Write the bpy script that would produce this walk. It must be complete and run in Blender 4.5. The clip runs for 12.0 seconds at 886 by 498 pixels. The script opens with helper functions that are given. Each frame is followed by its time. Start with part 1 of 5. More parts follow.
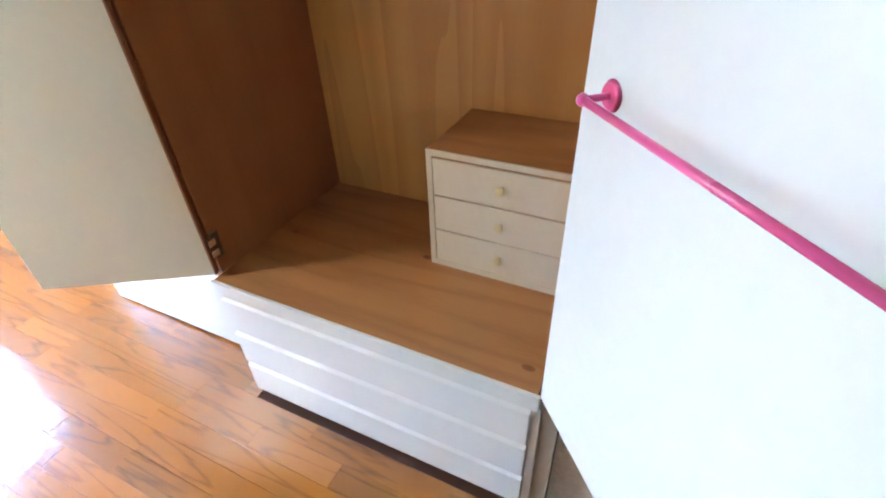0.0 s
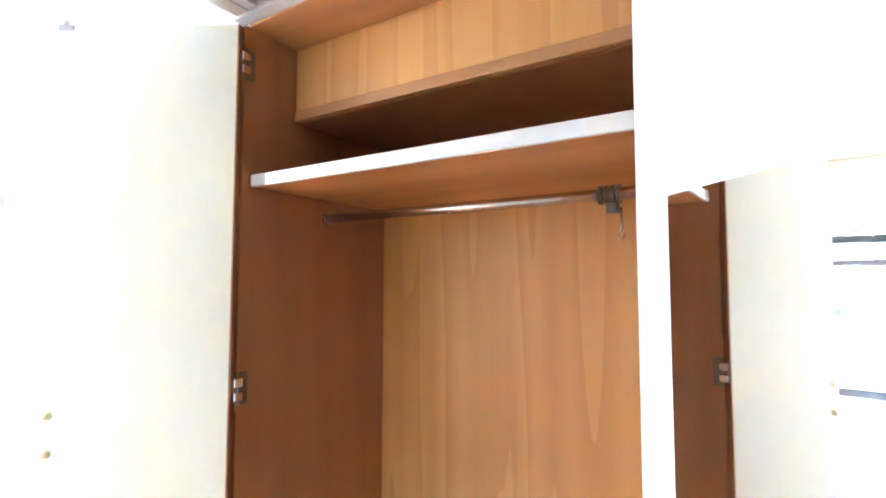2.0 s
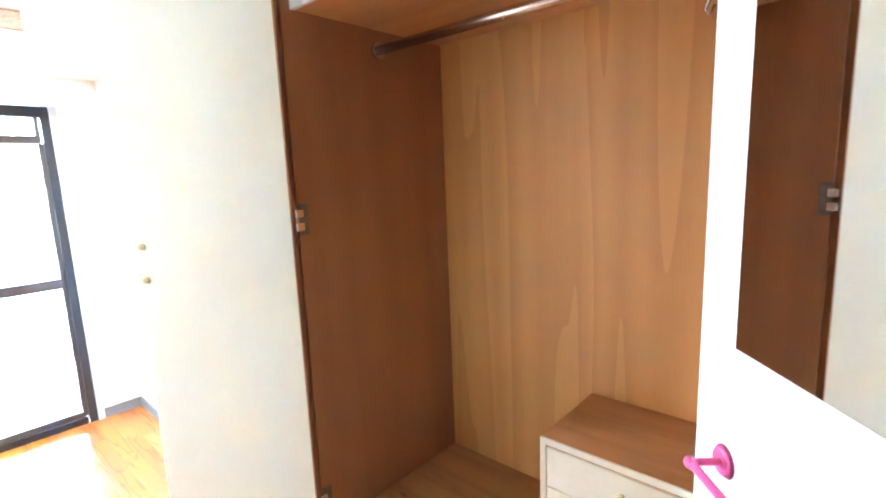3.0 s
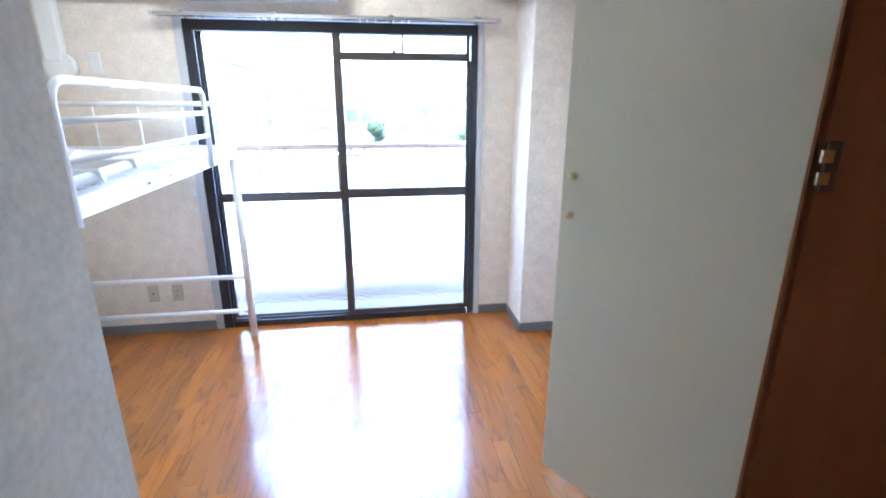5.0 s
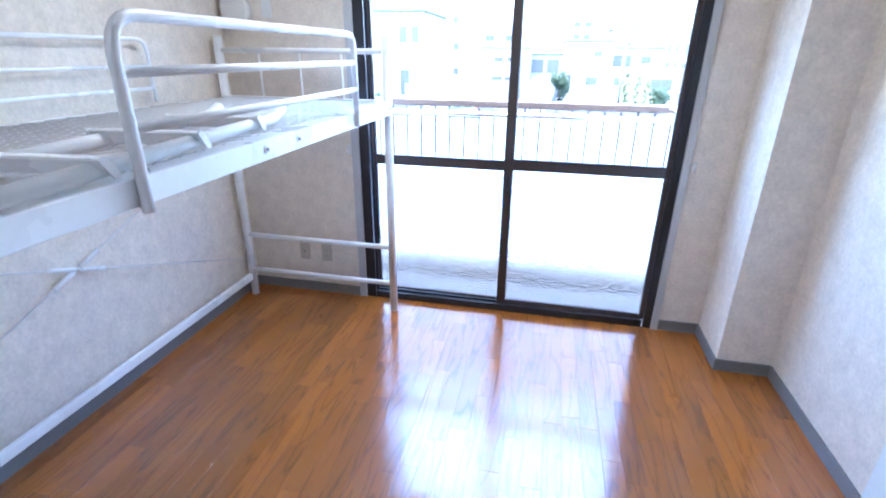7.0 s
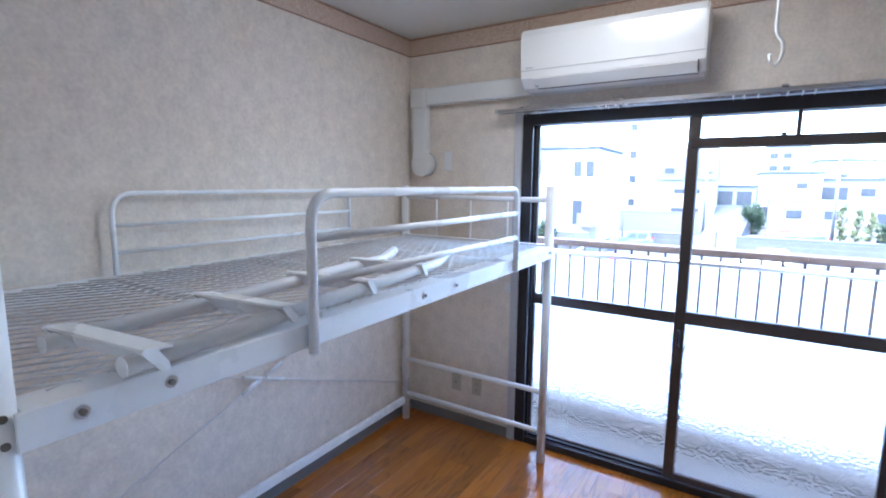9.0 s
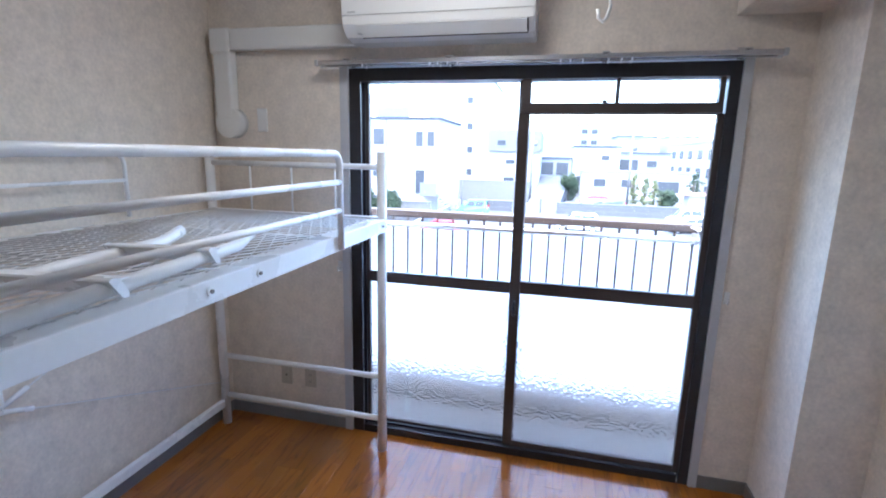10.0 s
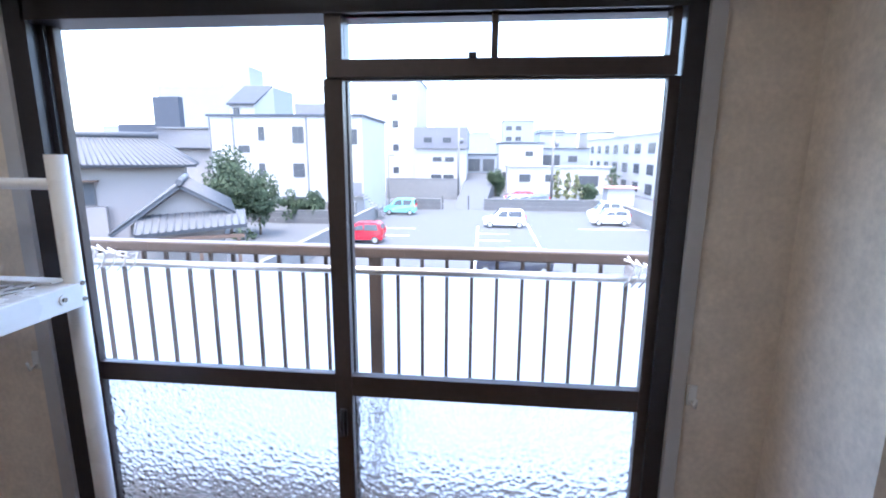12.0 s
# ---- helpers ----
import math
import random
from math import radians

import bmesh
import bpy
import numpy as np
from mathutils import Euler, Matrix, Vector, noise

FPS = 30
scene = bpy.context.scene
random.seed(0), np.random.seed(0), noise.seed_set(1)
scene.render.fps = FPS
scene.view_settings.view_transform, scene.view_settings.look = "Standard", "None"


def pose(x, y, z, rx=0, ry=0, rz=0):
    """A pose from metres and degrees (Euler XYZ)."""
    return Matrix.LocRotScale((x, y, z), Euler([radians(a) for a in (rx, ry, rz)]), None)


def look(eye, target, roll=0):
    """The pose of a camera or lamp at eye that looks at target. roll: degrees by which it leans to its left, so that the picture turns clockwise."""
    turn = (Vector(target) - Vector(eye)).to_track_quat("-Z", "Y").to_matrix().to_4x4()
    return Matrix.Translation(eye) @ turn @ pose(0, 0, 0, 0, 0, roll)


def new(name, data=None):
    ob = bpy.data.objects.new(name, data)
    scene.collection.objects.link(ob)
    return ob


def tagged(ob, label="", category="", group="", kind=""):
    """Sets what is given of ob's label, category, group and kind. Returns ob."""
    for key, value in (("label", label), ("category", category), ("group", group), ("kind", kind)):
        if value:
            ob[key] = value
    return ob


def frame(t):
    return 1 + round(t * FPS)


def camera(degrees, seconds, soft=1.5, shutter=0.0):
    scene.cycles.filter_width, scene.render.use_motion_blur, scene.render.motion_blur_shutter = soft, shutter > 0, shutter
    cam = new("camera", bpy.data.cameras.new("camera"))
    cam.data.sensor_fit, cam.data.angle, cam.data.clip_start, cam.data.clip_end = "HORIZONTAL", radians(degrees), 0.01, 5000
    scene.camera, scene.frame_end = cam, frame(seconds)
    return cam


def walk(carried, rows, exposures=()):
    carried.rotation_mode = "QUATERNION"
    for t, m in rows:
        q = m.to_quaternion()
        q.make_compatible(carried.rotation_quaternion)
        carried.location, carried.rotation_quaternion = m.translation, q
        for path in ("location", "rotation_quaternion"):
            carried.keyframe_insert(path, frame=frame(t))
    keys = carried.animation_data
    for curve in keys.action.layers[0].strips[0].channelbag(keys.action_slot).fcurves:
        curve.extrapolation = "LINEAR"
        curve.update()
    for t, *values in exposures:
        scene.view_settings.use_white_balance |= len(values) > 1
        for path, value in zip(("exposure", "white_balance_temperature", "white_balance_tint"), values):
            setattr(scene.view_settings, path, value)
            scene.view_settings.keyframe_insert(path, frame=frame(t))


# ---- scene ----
cam = camera(85.3, 12.0, 2.0)
PATH = [
    (0, (1.049, -3.500, 1.324), (2.474, -2.771, 0.125), -2.4),
    (0.5, (1.028, -3.463, 1.359), (2.536, -2.647, 0.329), -1.3),
    (1, (1.015, -3.476, 1.466), (2.675, -2.490, 0.945), -1.5),
    (1.5, (1.019, -3.508, 1.577), (2.683, -2.406, 1.446), -0.5),
    (2, (0.964, -3.513, 1.622), (2.662, -2.463, 1.741), 0.1),
    (2.5, (0.981, -3.512, 1.606), (2.675, -2.450, 1.553), 0.2),
    (2.7, (1.047, -3.542, 1.475), (2.664, -2.377, 1.306), -0.8),
    (4.3, (1.05, -3.338, 1.445), (1.807, -1.593, 0.827), -1.2),
    (4.5, (1.027, -3.294, 1.45), (1.597, -1.472, 0.853), -1.2),
    (5, (1.016, -3.131, 1.448), (1.292, -1.237, 0.869), -0.0),
    (5.5, (1.005, -2.974, 1.462), (1.089, -1.057, 0.897), 0.0),
    (6, (1.072, -2.841, 1.464), (0.902, -0.93, 0.902), 1.0),
    (6.5, (1.085, -2.734, 1.452), (0.734, -0.891, 0.759), 0.6),
    (7, (1.035, -2.574, 1.446), (0.643, -0.765, 0.689), 0.6),
    (7.5, (1.011, -2.493, 1.485), (0.539, -0.628, 0.938), -0.2),
    (7.7, (1.023, -2.484, 1.507), (0.476, -0.608, 1.078), -0.5),
    (9.3, (1.084, -2.525, 1.533), (0.074, -0.821, 1.252), 0.8),
    (9.5, (1.087, -2.468, 1.525), (0.201, -0.705, 1.195), 0.7),
    (10, (1.031, -2.249, 1.512), (0.56, -0.345, 1.125), 1.3),
    (10.5, (1.016, -2.007, 1.499), (0.764, -0.089, 0.991), 0.5),
    (11, (1.092, -1.751, 1.511), (0.875, 0.188, 1.069), -0.7),
    (11.5, (1.151, -1.468, 1.502), (0.972, 0.485, 1.111), 0.6),
    (12, (1.229, -1.185, 1.525), (1.032, 0.766, 1.133), 0.4),
]
GAP = [(8.5, (1.045, -2.535, 1.53), (-0.03, -0.87, 1.25), 0.3)]
EXPOSURE = [(0.0, 6.6, 6150, 2), (0.5, 6.5, 6150, 2), (1.0, 7.1, 5500, 0), (1.5, 7.75, 5450, 0), (2.0, 7.88, 5350, 0), (2.7, 7.8, 5450, 0), (4.3, 6.5, 5400, 0), (5.0, 5.7, 5200, 2), (5.5, 5.35, 5150, 4), (7.0, 5.1, 5000, 6), (9.3, 4.35, 5250, 8), (11.0, 3.9, 5700, 9), (12.0, 3.55, 5850, 10)]
walk(cam, [(t, look(e, q, r)) for t, e, q, r in sorted(PATH + GAP)], EXPOSURE)

# ---- light ----
world = bpy.data.worlds.new("sky")
scene.world = world
world.use_nodes = True
wt = world.node_tree
sky = wt.nodes.new("ShaderNodeTexSky")
sky.sky_type, sky.sun_disc = "NISHITA", False
sky.sun_elevation, sky.sun_rotation = radians(75), radians(200)
sky.air_density, sky.dust_density, sky.ozone_density = 1.0, 3.0, 0.5
wt.links.new(sky.outputs["Color"], wt.nodes["Background"].inputs["Color"])
wt.nodes["Background"].inputs["Strength"].default_value = 0.15

sun_data = bpy.data.lights.new("sun", "SUN")
sun_data.energy, sun_data.angle, sun_data.color = 0.25, radians(25), (1.0, 0.96, 0.9)
sun = new("sun", sun_data)
sun.matrix_world = look((-3, -8, 32), (0, 0, 0))


# ---- materials ----
def material(name, color, rough=0.5, metal=0.0, var=0.06, scale=5.0, fine=60.0, bump=0.05, spec=0.5, coat=0.0, stretch=(1, 1, 1), emit=0.0):
    """Painted or plain surface with mottling at two scales and a fine relief."""
    m = bpy.data.materials.new(name)
    m.use_nodes = True
    t = m.node_tree
    b = t.nodes["Principled BSDF"]
    tc = t.nodes.new("ShaderNodeTexCoord")
    mp = t.nodes.new("ShaderNodeMapping")
    mp.inputs["Scale"].default_value = stretch
    t.links.new(tc.outputs["Object"], mp.inputs["Vector"])
    n1 = t.nodes.new("ShaderNodeTexNoise")
    n1.inputs["Scale"].default_value, n1.inputs["Detail"].default_value = scale, 5
    n2 = t.nodes.new("ShaderNodeTexNoise")
    n2.inputs["Scale"].default_value, n2.inputs["Detail"].default_value = fine, 3
    for n in (n1, n2):
        t.links.new(mp.outputs["Vector"], n.inputs["Vector"])
    add = t.nodes.new("ShaderNodeMath")
    add.operation = "ADD"
    t.links.new(n1.outputs["Fac"], add.inputs[0])
    t.links.new(n2.outputs["Fac"], add.inputs[1])
    ramp = t.nodes.new("ShaderNodeMapRange")
    ramp.inputs["From Min"].default_value, ramp.inputs["From Max"].default_value = 0.6, 1.4
    ramp.inputs["To Min"].default_value, ramp.inputs["To Max"].default_value = 1 - var, 1 + var
    t.links.new(add.outputs[0], ramp.inputs["Value"])
    mul = t.nodes.new("ShaderNodeVectorMath")
    mul.operation = "SCALE"
    mul.inputs[0].default_value = color[:3]
    t.links.new(ramp.outputs[0], mul.inputs["Scale"])
    t.links.new(mul.outputs[0], b.inputs["Base Color"])
    rr = t.nodes.new("ShaderNodeMapRange")
    rr.inputs["To Min"].default_value, rr.inputs["To Max"].default_value = max(rough * 0.8, 0.02), min(rough * 1.2, 1)
    t.links.new(n1.outputs["Fac"], rr.inputs["Value"])
    t.links.new(rr.outputs[0], b.inputs["Roughness"])
    b.inputs["Metallic"].default_value = metal
    b.inputs["Specular IOR Level"].default_value = spec
    b.inputs["Coat Weight"].default_value = coat
    b.inputs["Coat Roughness"].default_value = 0.1
    if bump:
        bp = t.nodes.new("ShaderNodeBump")
        bp.inputs["Strength"].default_value, bp.inputs["Distance"].default_value = bump, 0.004
        t.links.new(n2.outputs["Fac"], bp.inputs["Height"])
        t.links.new(bp.outputs["Normal"], b.inputs["Normal"])
    if emit:
        b.inputs["Emission Color"].default_value = (*color[:3], 1)
        b.inputs["Emission Strength"].default_value = emit
    return m


def wood(name, dark, light, rough=0.4, along="Z", scale=1.0, wave=3.0, coat=0.0, ripple=0.0, shift=0.12, lo=0.12, hi=0.75, pores=(90, 0.35), stretch=0.09, cut=False):
    """Wood with cathedral grain along one axis, fine pores, and a tone of its own for each piece."""
    m = bpy.data.materials.new(name)
    m.use_nodes = True
    t = m.node_tree
    b = t.nodes["Principled BSDF"]
    tc = t.nodes.new("ShaderNodeTexCoord")
    info = t.nodes.new("ShaderNodeObjectInfo")
    jump = t.nodes.new("ShaderNodeVectorMath")
    jump.operation = "SCALE"
    jump.inputs[0].default_value = (37.0, 53.0, 71.0)
    isle = t.nodes.new("ShaderNodeNewGeometry")
    both = t.nodes.new("ShaderNodeMath")
    both.operation = "ADD"
    t.links.new(info.outputs["Random"], both.inputs[0])
    t.links.new(isle.outputs["Random Per Island"], both.inputs[1])
    own = t.nodes.new("ShaderNodeMath")
    own.operation = "FRACT"
    t.links.new(both.outputs[0], own.inputs[0])
    t.links.new(own.outputs[0], jump.inputs["Scale"])
    put = t.nodes.new("ShaderNodeVectorMath")
    put.operation = "ADD"
    t.links.new(tc.outputs["Object"], put.inputs[0])
    t.links.new(jump.outputs[0], put.inputs[1])
    mp = t.nodes.new("ShaderNodeMapping")
    k = {"X": (stretch, 1, 1), "Y": (1, stretch, 1), "Z": (1, 1, stretch)}[along]
    mp.inputs["Scale"].default_value = [v * scale for v in k]
    t.links.new(put.outputs[0], mp.inputs["Vector"])
    big = t.nodes.new("ShaderNodeTexNoise")
    big.inputs["Scale"].default_value, big.inputs["Detail"].default_value = 5, 2
    t.links.new(mp.outputs["Vector"], big.inputs["Vector"])
    rings = t.nodes.new("ShaderNodeMath")
    rings.operation = "MULTIPLY"
    rings.inputs[1].default_value = wave * 6
    t.links.new(big.outputs["Fac"], rings.inputs[0])
    saw = t.nodes.new("ShaderNodeMath")
    saw.operation = "FRACT" if cut else "PINGPONG"
    saw.inputs[1].default_value = 1
    t.links.new(rings.outputs[0], saw.inputs[0])
    pore = t.nodes.new("ShaderNodeTexNoise")
    pore.inputs["Scale"].default_value, pore.inputs["Detail"].default_value = pores[0], 4
    t.links.new(mp.outputs["Vector"], pore.inputs["Vector"])
    mix = t.nodes.new("ShaderNodeMath")
    mix.operation = "MULTIPLY_ADD"
    mix.inputs[1].default_value = 0.75
    t.links.new(saw.outputs[0], mix.inputs[0])
    half = t.nodes.new("ShaderNodeMath")
    half.operation = "MULTIPLY"
    half.inputs[1].default_value = pores[1]
    t.links.new(pore.outputs["Fac"], half.inputs[0])
    t.links.new(half.outputs[0], mix.inputs[2])
    ramp = t.nodes.new("ShaderNodeValToRGB")
    ramp.color_ramp.elements[0].position, ramp.color_ramp.elements[0].color = lo, (*dark, 1)
    ramp.color_ramp.elements[1].position, ramp.color_ramp.elements[1].color = hi, (*light, 1)
    t.links.new(mix.outputs[0], ramp.inputs["Fac"])
    tone = t.nodes.new("ShaderNodeMapRange")
    tone.inputs["To Min"].default_value, tone.inputs["To Max"].default_value = 1 - shift, 1 + shift
    t.links.new(own.outputs[0], tone.inputs["Value"])
    sc = t.nodes.new("ShaderNodeVectorMath")
    sc.operation = "SCALE"
    t.links.new(ramp.outputs["Color"], sc.inputs[0])
    t.links.new(tone.outputs[0], sc.inputs["Scale"])
    t.links.new(sc.outputs[0], b.inputs["Base Color"])
    b.inputs["Roughness"].default_value = rough
    b.inputs["Coat Weight"].default_value = coat
    b.inputs["Coat Roughness"].default_value = 0.15 if ripple else 0.06
    b.inputs["Specular IOR Level"].default_value = 0.15 if ripple else 0.5
    b.inputs["Coat IOR"].default_value = 1.9 if ripple else 1.5
    bp = t.nodes.new("ShaderNodeBump")
    bp.inputs["Strength"].default_value, bp.inputs["Distance"].default_value = 0.12, 0.002
    t.links.new(mix.outputs[0], bp.inputs["Height"])
    t.links.new(bp.outputs["Normal"], b.inputs["Normal"])
    if ripple:
        wv = t.nodes.new("ShaderNodeTexNoise")
        wv.inputs["Scale"].default_value, wv.inputs["Detail"].default_value = 32, 2
        geo = t.nodes.new("ShaderNodeNewGeometry")
        t.links.new(geo.outputs["Position"], wv.inputs["Vector"])
        b2 = t.nodes.new("ShaderNodeBump")
        b2.inputs["Strength"].default_value, b2.inputs["Distance"].default_value = ripple, 0.004
        t.links.new(wv.outputs["Fac"], b2.inputs["Height"])
        t.links.new(bp.outputs["Normal"], b.inputs["Normal"])
        t.links.new(b2.outputs["Normal"], b.inputs["Coat Normal"])
    return m


def glass(name, rough=0.0, pebble=0.0, tint=(1, 1, 1), ior=1.05):
    m = bpy.data.materials.new(name)
    m.use_nodes = True
    t = m.node_tree
    b = t.nodes["Principled BSDF"]
    b.inputs["Base Color"].default_value = (*tint, 1)
    b.inputs["Transmission Weight"].default_value = 1
    b.inputs["Roughness"].default_value = rough
    b.inputs["IOR"].default_value = ior
    if pebble:
        tc = t.nodes.new("ShaderNodeTexCoord")
        v = t.nodes.new("ShaderNodeTexVoronoi")
        v.feature = "SMOOTH_F1"
        v.inputs["Scale"].default_value = 68
        mp = t.nodes.new("ShaderNodeMapping")
        mp.inputs["Scale"].default_value = (1, 14, 1)
        t.links.new(tc.outputs["Object"], mp.inputs["Vector"])
        t.links.new(mp.outputs["Vector"], v.inputs["Vector"])
        bp = t.nodes.new("ShaderNodeBump")
        bp.inputs["Strength"].default_value, bp.inputs["Distance"].default_value = pebble, 0.01
        t.links.new(v.outputs["Distance"], bp.inputs["Height"])
        t.links.new(bp.outputs["Normal"], b.inputs["Normal"])
    return m


def border_paper(name):
    """Wallpaper frieze: pale scrolls on a pinkish-beige ground."""
    m = material(name, (0.55, 0.42, 0.33), 0.8, var=0.1, scale=20)
    t = m.node_tree
    b = t.nodes["Principled BSDF"]
    tc = t.nodes.new("ShaderNodeTexCoord")
    v = t.nodes.new("ShaderNodeTexVoronoi")
    v.feature = "DISTANCE_TO_EDGE"
    v.inputs["Scale"].default_value = 24
    w = t.nodes.new("ShaderNodeTexNoise")
    w.inputs["Scale"].default_value = 14
    t.links.new(tc.outputs["Object"], w.inputs["Vector"])
    t.links.new(w.outputs["Color"], v.inputs["Vector"])
    r = t.nodes.new("ShaderNodeValToRGB")
    r.color_ramp.elements[0].position, r.color_ramp.elements[0].color = 0.03, (0.74, 0.63, 0.51, 1)
    r.color_ramp.elements[1].position, r.color_ramp.elements[1].color = 0.12, (0.47, 0.32, 0.235, 1)
    t.links.new(v.outputs["Distance"], r.inputs["Fac"])
    t.links.new(r.outputs["Color"], b.inputs["Base Color"])
    return m


WALLPAPER = material("wallpaper", (0.75, 0.675, 0.585), 0.75, var=0.15, scale=14, fine=70, bump=0.25, spec=0.25)
CEILING = material("ceiling_paper", (0.74, 0.72, 0.68), 0.85, var=0.03, bump=0.2, spec=0.2)
BORDER = border_paper("frieze")
BASE_GREY = material("grey_vinyl", (0.20, 0.20, 0.20), 0.5, var=0.08)
FLOORWOOD = wood("oak_floor", (0.170, 0.047, 0.003), (0.335, 0.106, 0.008), 0.35, "Y", 2.0, 2.4, coat=1.0, ripple=0.24, shift=0.2, lo=0.12, hi=0.5, pores=(80, 0.5), stretch=0.1)
JOINT = material("joint", (0.06, 0.018, 0.004), 0.6)
PANEL_DARK = wood("closet_side", (0.29, 0.117, 0.042), (0.355, 0.15, 0.056), 0.42, "Z", 1.6, 0.6, shift=0.02, lo=0.1, hi=0.9, pores=(190, 0.7))
PLYWOOD = wood("plywood", (0.60, 0.292, 0.083), (0.70, 0.365, 0.112), 0.45, "Z", 1.0, 1.3, shift=0.03, lo=0.1, hi=0.9, pores=(210, 0.5), stretch=0.055, cut=True)
PLY_FLOOR = wood("closet_bottom", (0.335, 0.148, 0.050), (0.46, 0.222, 0.082), 0.45, "Y", 1.8, 1.3, shift=0.03, lo=0.05, hi=0.8, pores=(150, 0.6))
PLY_SHELF = wood("shelf_plywood", (0.48, 0.21, 0.07), (0.60, 0.285, 0.10), 0.45, "Y", 1.6, 0.8, shift=0.02, lo=0.1, hi=0.8)
KNOT = material("knot", (0.25, 0.105, 0.038), 0.5, var=0.4, scale=60)
MELAMINE = material("white_melamine", (0.74, 0.75, 0.74), 0.35, var=0.02, bump=0.02)
CREAM = material("cream_board", (0.72, 0.703, 0.565), 0.5, var=0.02, scale=2, bump=0.03)
CREAM_DRAWER = material("cream_drawer", (0.70, 0.63, 0.50), 0.4, var=0.03, bump=0.02)
CASING = material("casing_paint", (0.50, 0.50, 0.51), 0.5, var=0.05)
WHITE_TRIM = material("white_trim", (0.76, 0.76, 0.74), 0.45, var=0.03)
BEIGE_TRIM = material("beige_trim", (0.50, 0.43, 0.34), 0.5, var=0.04)
FRIEZE_LINE = material("frieze_line", (0.27, 0.15, 0.09), 0.6, var=0.08)
DARK_TOE = material("dark_toe", (0.035, 0.025, 0.022), 0.6)
KNOB = material("yellowed_plastic", (0.70, 0.60, 0.33), 0.35, var=0.04)
PINK = material("pink_plastic", (0.72, 0.10, 0.28), 0.28, var=0.05, spec=0.6)
STEEL = material("steel", (0.62, 0.62, 0.63), 0.25, metal=1.0, var=0.05, bump=0.0)
DARK_STEEL = material("hinge_steel", (0.20, 0.18, 0.16), 0.35, metal=1.0, var=0.15)
BED_WHITE = material("white_enamel", (0.85, 0.86, 0.87), 0.28, var=0.025, bump=0.02, spec=0.5)
WIRE = material("white_wire", (0.72, 0.71, 0.70), 0.35, var=0.05, bump=0.0)
BRONZE = material("bronze_aluminium", (0.032, 0.032, 0.039), 0.36, metal=0.3, var=0.12, bump=0.02)
BRONZE_IN = material("bronze_bar", (0.078, 0.064, 0.060), 0.40, metal=0.3, var=0.12, bump=0.02)
PLASTIC = material("white_plastic", (0.78, 0.78, 0.76), 0.22, var=0.02, bump=0.0, spec=0.55)
PLASTIC_GREY = material("grey_plastic", (0.45, 0.45, 0.45), 0.4, var=0.04)
# near-black colour standing for the shade inside narrow openings
BLACK = material("gap_shade_black", (0.012, 0.012, 0.012), 0.6, var=0.1)
BEIGE_PLASTIC = material("beige_plastic", (0.50, 0.45, 0.37), 0.4, var=0.03)
AC_PLASTIC = material("ac_gloss_plastic", (0.80, 0.80, 0.79), 0.18, var=0.01, bump=0.0, spec=0.6)
PANE = glass("clear_glass")
PEBBLE = glass("pebbled_glass", 0.25, 0.45, (0.86, 0.87, 0.885), 1.45)
PEBBLE_BACK = glass("pebbled_glass_smooth_side", 0.05, 0.0, (0.92, 0.93, 0.94), 1.45)
MIRROR = material("mirror_silver", (0.86, 0.86, 0.86), 0.02, metal=1.0, var=0.0, bump=0.0)
LAMP_ON = material("lamp_diffuser", (1.0, 0.90, 0.78), 0.5, var=0.0, bump=0.0, emit=1.05)


# ---- shape helpers ----
def box(bm, x0, y0, z0, x1, y1, z1, bevel=0.0):
    geo = bmesh.ops.create_cube(bm, size=1.0, matrix=Matrix.Translation(((x0 + x1) / 2, (y0 + y1) / 2, (z0 + z1) / 2)) @ Matrix.Diagonal((abs(x1 - x0), abs(y1 - y0), abs(z1 - z0), 1)))
    if bevel:
        edges = list({e for v in geo["verts"] for e in v.link_edges})
        bmesh.ops.bevel(bm, geom=edges, offset=bevel, segments=2, affect="EDGES", profile=0.5)
    return geo


def tube(bm, pts, r, n=12, closed_ends=True):
    """A round bar along a chain of points."""
    pts = [Vector(p) for p in pts]
    rings = []
    up = None
    for i, p in enumerate(pts):
        a = pts[max(i - 1, 0)]
        b = pts[min(i + 1, len(pts) - 1)]
        d = (b - a).normalized()
        if up is None:
            up = d.orthogonal().normalized()
        else:
            up = (up - d * up.dot(d)).normalized()
        side = d.cross(up)
        rings.append([bm.verts.new(p + r * (math.cos(2 * math.pi * k / n) * up + math.sin(2 * math.pi * k / n) * side)) for k in range(n)])
    for q, w in zip(rings, rings[1:]):
        for k in range(n):
            f = bm.faces.new((q[k], q[(k + 1) % n], w[(k + 1) % n], w[k]))
            f.smooth = True
    if closed_ends:
        bm.faces.new(list(reversed(rings[0])))
        bm.faces.new(rings[-1])


def bend(a, corner, b, r, n=6):
    """Points of a rounded corner between two straight legs."""
    a, c, b = Vector(a), Vector(corner), Vector(b)
    p, q = c + (a - c).normalized() * r, c + (b - c).normalized() * r
    return [p.lerp(c, k / n).lerp(c.lerp(q, k / n), k / n) for k in range(n + 1)]


def disc(bm, centre, axis, r, h, n=20, r2=None):
    """A short round drum on a centre, along an axis."""
    rot = Vector(axis).to_track_quat("Z", "Y").to_matrix().to_4x4()
    geo = bmesh.ops.create_cone(bm, cap_ends=True, segments=n, radius1=r, radius2=r if r2 is None else r2, depth=h, matrix=Matrix.Translation(centre) @ rot)
    for v in geo["verts"]:
        for f in v.link_faces:
            if len(f.verts) == 4:
                f.smooth = True


